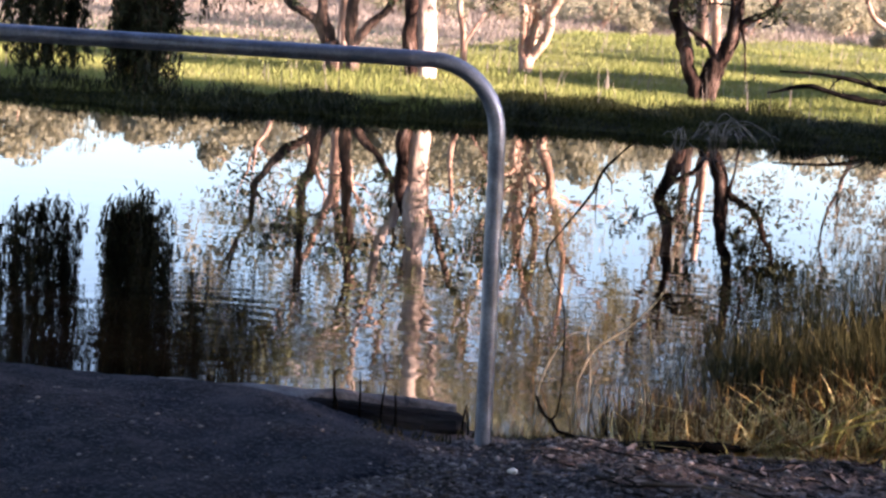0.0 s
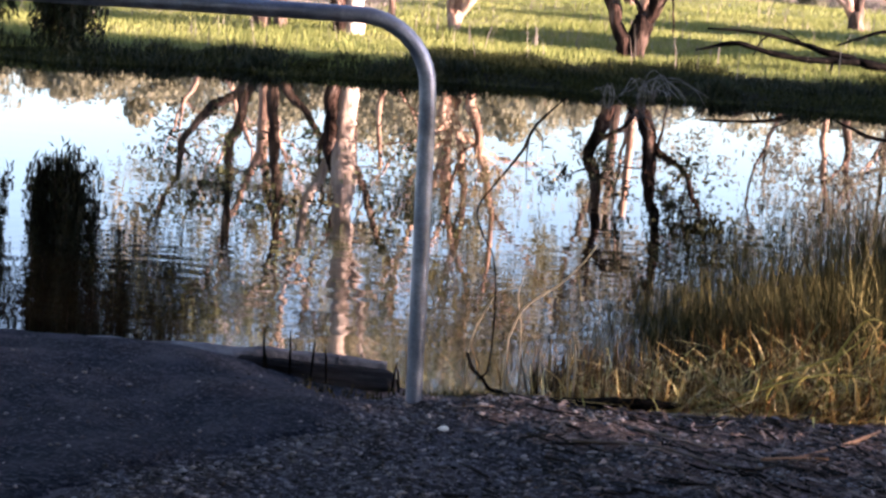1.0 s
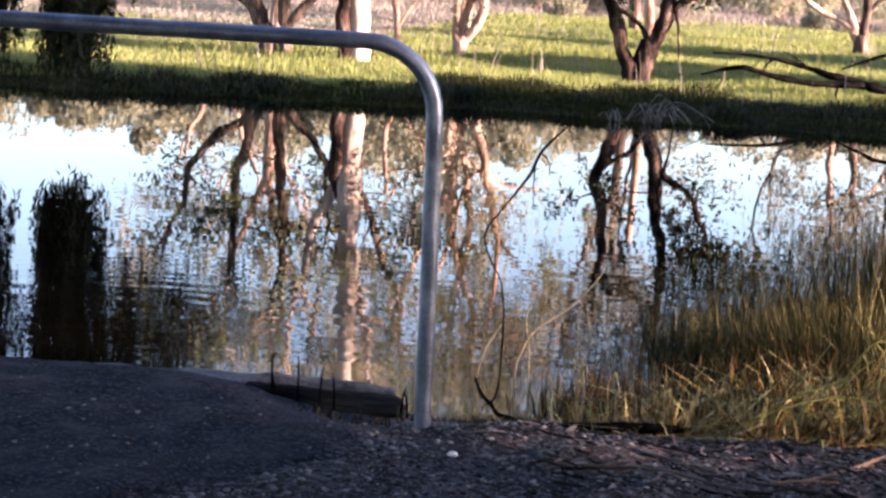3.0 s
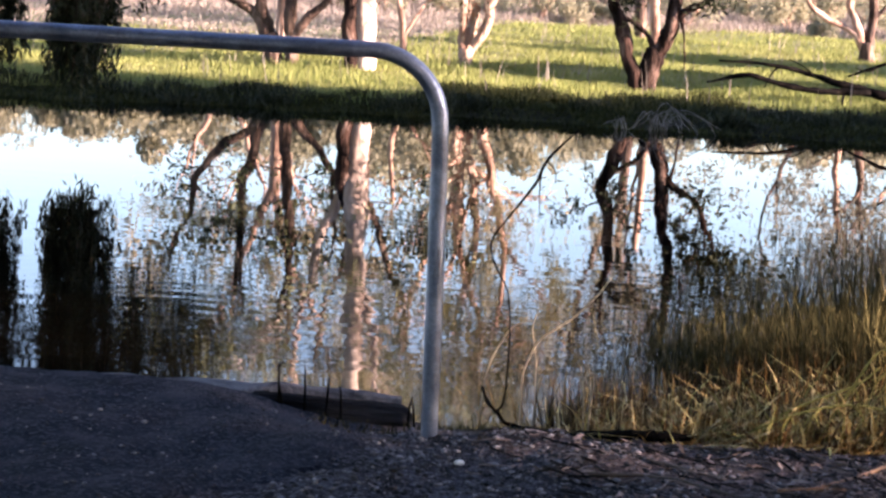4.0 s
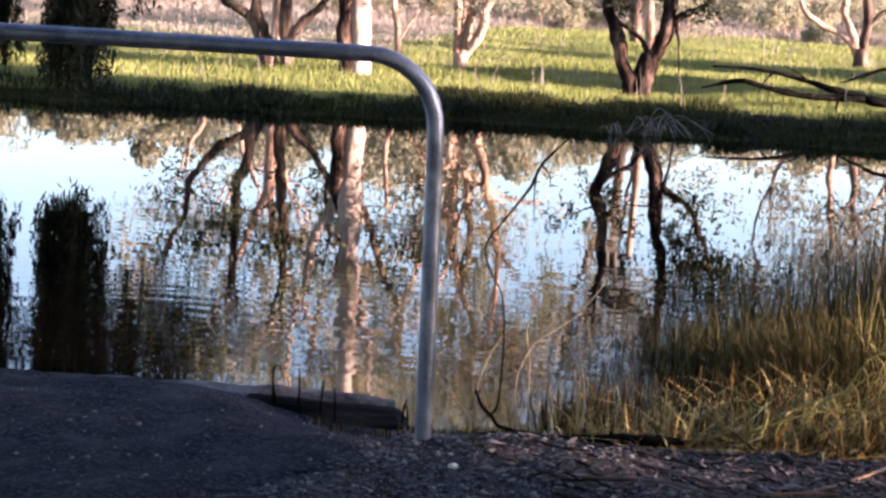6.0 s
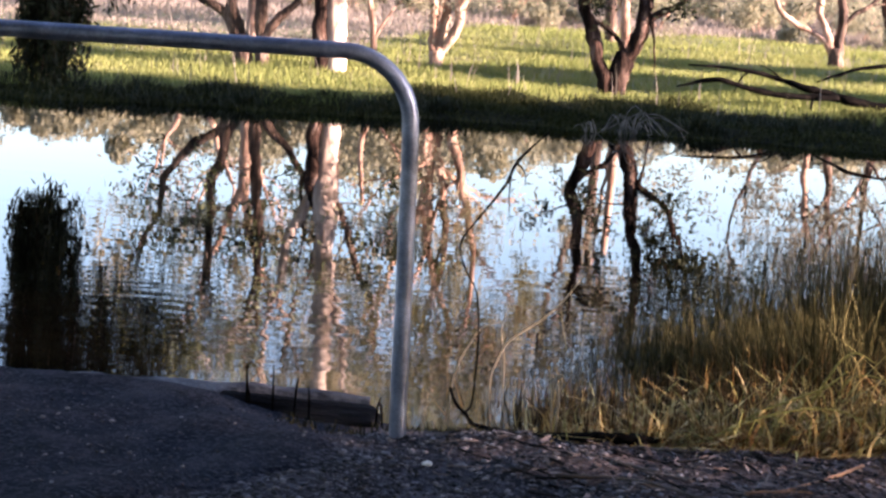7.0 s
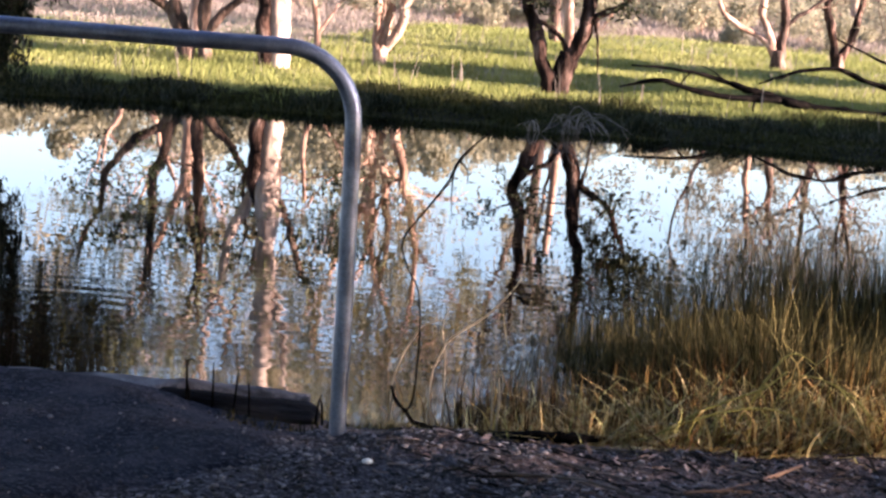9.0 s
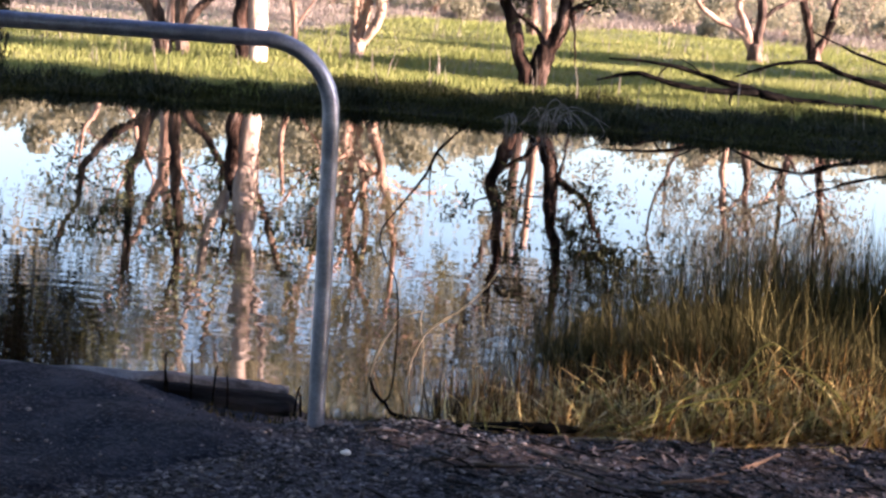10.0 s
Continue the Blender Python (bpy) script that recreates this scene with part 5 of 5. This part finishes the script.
def build_reed(pts, label, leafy=False):
    """A dead reed stem, bent over; a stub still carries its strap leaf."""
    ob = tagged(new("reed_stem"), label, "reed", group="bent reed stems in the shallows")
    x, y, z = pts[0][:3]
    ob.location = (x, y, 0.0)
    line = [(a - x, b - y, c, r * 0.7) for a, b, c, r in pts]
    tubes("stem", [[(line[0][0], line[0][1], -0.05, line[0][3])] + line], M_PALEREED, ob, "", 7, 0.012, 0.12, 0.002)
    q, w = line[len(line) // 2], line[-1]
    if not leafy:
        return
    tubes("sheath_leaf", [[(*q[:3], 0.0035), (0.5 * (q[0] + w[0]) + 0.012, q[1] - 0.01, q[2] + 0.01, 0.003), (w[0] + 0.02, q[1] - 0.02, q[2] - 0.045, 0.001)]], M_PALEREED, ob, "", 5, 0.01)


build_reed([(0.200, 5.99, 0.124, 0.0035), (0.215, 5.99, 0.21, 0.0042), (0.244, 5.99, 0.275, 0.0045), (0.277, 5.99, 0.323, 0.004), (0.333, 5.99, 0.343, 0.0025)], "pale dry reed stem arching over the shallows")
build_reed([(0.315, 6.0, 0.16, 0.0035), (0.326, 6.0, 0.214, 0.004), (0.355, 6.0, 0.28, 0.005), (0.402, 6.0, 0.32, 0.005), (0.457, 6.0, 0.361, 0.0045), (0.519, 6.0, 0.428, 0.0035), (0.556, 6.0, 0.481, 0.0025)], "long pale reed stem leaning out of the water")
build_reed([(0.355, 6.0, 0.148, 0.0032), (0.353, 6.0, 0.233, 0.0032), (0.337, 6.0, 0.316, 0.003), (0.348, 6.0, 0.376, 0.002)], "upright pale dry reed stem in the shallows")
build_reed([(0.49, 5.86, 0.07, 0.003), (0.485, 5.86, 0.14, 0.0045), (0.478, 5.86, 0.20, 0.004), (0.470, 5.86, 0.24, 0.002)], "short tan reed stub at the water's edge", True)
build_reed([(0.505, 5.85, 0.07, 0.003), (0.507, 5.85, 0.15, 0.0045), (0.500, 5.85, 0.215, 0.003), (0.492, 5.85, 0.25, 0.002)], "short tan reed stub at the water's edge", True)


def build_runner(pts, label):
    """A grass runner lying in an arc, with short leaves hanging from its joints."""
    ob = tagged(new("grass_runner"), label, "grass", group="grass runners over the shore")
    x, y = pts[0][:2]
    rs = np.random.default_rng(int(x * 1000))
    ob.location = (x, y, float(height(x, y)))
    line = [(a - x, b - y, c - ob.location.z, r * 0.62) for a, b, c, r in pts]
    tubes("stem", [line], M_REED, ob, "", 6, 0.015, 0.1)
    c = curve_points(line, 0.02)
    for k in range(3, len(c) - 1, 2):
        d, L = rs.choice((-1, 1)) * rs.uniform(0.02, 0.05), rs.uniform(0.03, 0.09)
        p = c[k]
        tubes("hanging_leaf", [[(*p[:3], 0.0028), (p[0] + d * 0.6, p[1] - 0.01, p[2] - L * 0.3, 0.0024), (p[0] + d, p[1] - 0.015, p[2] - L, 0.001)]], M_REED if rs.random() < 0.5 else M_STRAW, ob, "", 4, 0.02)


build_runner([(0.90, 5.72, 0.085, 0.003), (0.936, 5.72, 0.10, 0.004), (1.057, 5.72, 0.177, 0.0055), (1.149, 5.72, 0.22, 0.0055), (1.241, 5.72, 0.262, 0.005), (1.30, 5.72, 0.314, 0.003)], "yellow-green grass runner arching over the dead straw")
build_runner([(0.96, 5.70, 0.115, 0.003), (0.994, 5.70, 0.138, 0.004), (1.117, 5.70, 0.186, 0.005), (1.243, 5.70, 0.205, 0.005), (1.34, 5.70, 0.183, 0.003), (1.40, 5.70, 0.13, 0.002)], "low yellow-green grass runner lying along the shore")
build_runner([(1.15, 5.75, 0.09, 0.003), (1.191, 5.75, 0.171, 0.005), (1.246, 5.75, 0.272, 0.0055), (1.288, 5.75, 0.339, 0.005), (1.33, 5.75, 0.36, 0.004), (1.39, 5.75, 0.33, 0.002)], "tall bent green grass stem at the shore")
build_runner([(1.62, 5.74, 0.09, 0.003), (1.56, 5.74, 0.19, 0.005), (1.47, 5.74, 0.265, 0.005), (1.36, 5.74, 0.30, 0.004), (1.28, 5.74, 0.27, 0.002)], "yellow-green grass runner arching over the dead straw")
build_stick([(1.00, 5.10, 0.108, 0.004), (1.14, 5.22, 0.114, 0.005), (1.29, 5.40, 0.122, 0.004)], M_ORANGE, "reddish strip of bark on the soil")
build_stick([(0.92, 5.06, 0.112, 0.004), (1.02, 5.09, 0.115, 0.004), (1.1, 5.10, 0.115, 0.003)], M_ORANGE, "short reddish twig on the soil")
for ln in (((0.52, 5.42), (0.62, 5.36), (0.80, 5.20)), ((0.45, 5.13), (0.66, 5.12), (0.86, 5.02), (1.02, 5.08)), ((0.98, 5.52), (1.12, 5.42), (1.22, 5.30)), ((0.70, 5.60), (0.92, 5.55), (1.1, 5.58))):
    build_stick([(px, py, float(height(px, py)) + 0.006, 0.0055 - 0.001 * k) for k, (px, py) in enumerate(ln)], M_DEADWOOD, "thin dark dead twig lying on the soil")


def build_twig_tuft():
    """Arching dead twigs at the foot of the far bank, bowed over to the water."""
    rs = np.random.default_rng(81)
    ob = tagged(new("dead_shrub"), "tuft of pale drooping dead twigs at the water", "shrub")
    ob.location = (1.87, 17.1, 0.0)
    for k in range(15):
        side = 1 if k % 4 else -0.6
        reach = rs.uniform(0.12, 0.46) * side
        top = rs.uniform(0.10, 0.22)
        x0 = rs.uniform(-0.06, 0.08)
        tubes("twig", [[(x0, 0.05, -0.03, 0.0035), (x0 + 0.1 * reach, 0.0, top * 0.75, 0.0035), (x0 + reach * 0.4, -0.04, top + rs.normal(0, 0.03), 0.003), (x0 + reach * 0.75 + rs.normal(0, 0.03), -0.08, top * rs.uniform(0.5, 0.8), 0.0026), (x0 + reach, -0.12, rs.uniform(0.0, 0.06), 0.0018)]], M_PALETWIG, ob, "", 5, 0.04, 0.0, 0.008)
    for k in range(7):
        x0, b = -0.30 + rs.normal(0, 0.05), rs.uniform(-0.16, 0.16)
        tubes("twig", [[(x0, -0.02, -0.02, 0.0032), (x0 + 0.4 * b, -0.04, rs.uniform(0.06, 0.13), 0.0028), (x0 + b, -0.06, rs.uniform(0.0, 0.06), 0.0016)]], M_PALETWIG, ob, "", 5, 0.04, 0.0, 0.008)


build_twig_tuft()


def build_twig_litter():
    """Black twigs and straws strewn over the damp soil, mostly lying one way."""
    rs = np.random.default_rng(91)
    for name, n, mat, label, size in (("twig_litter", 260, M_SODDEN, "blackish rotten twigs strewn over the soil", 0.0032), ("straw_litter", 150, M_LITTER, "short brown straws strewn over the soil", 0.0018)):
        lines = []
        for k in range(n):
            x, y = 0.15 + 1.9 * rs.random() ** 0.8, rs.uniform(4.45, 5.8)
            a, L = rs.normal(-0.75, 0.5), rs.uniform(0.03, 0.16)
            pts = []
            for q in (-0.5, 0.0, 0.5):
                px, py = x + math.cos(a) * L * q + rs.normal(0, 0.006), y + math.sin(a) * L * q + rs.normal(0, 0.006)
                pts.append((px, py, float(height(px, py)) + 0.004 + 0.006 * rs.random(), size * rs.uniform(0.5, 1.4)))
            lines.append(pts)
        tagged(tubes(name, lines, mat, None, "", 5, 0.03, 0.2), label, "litter", kind="stuff")


build_twig_litter()
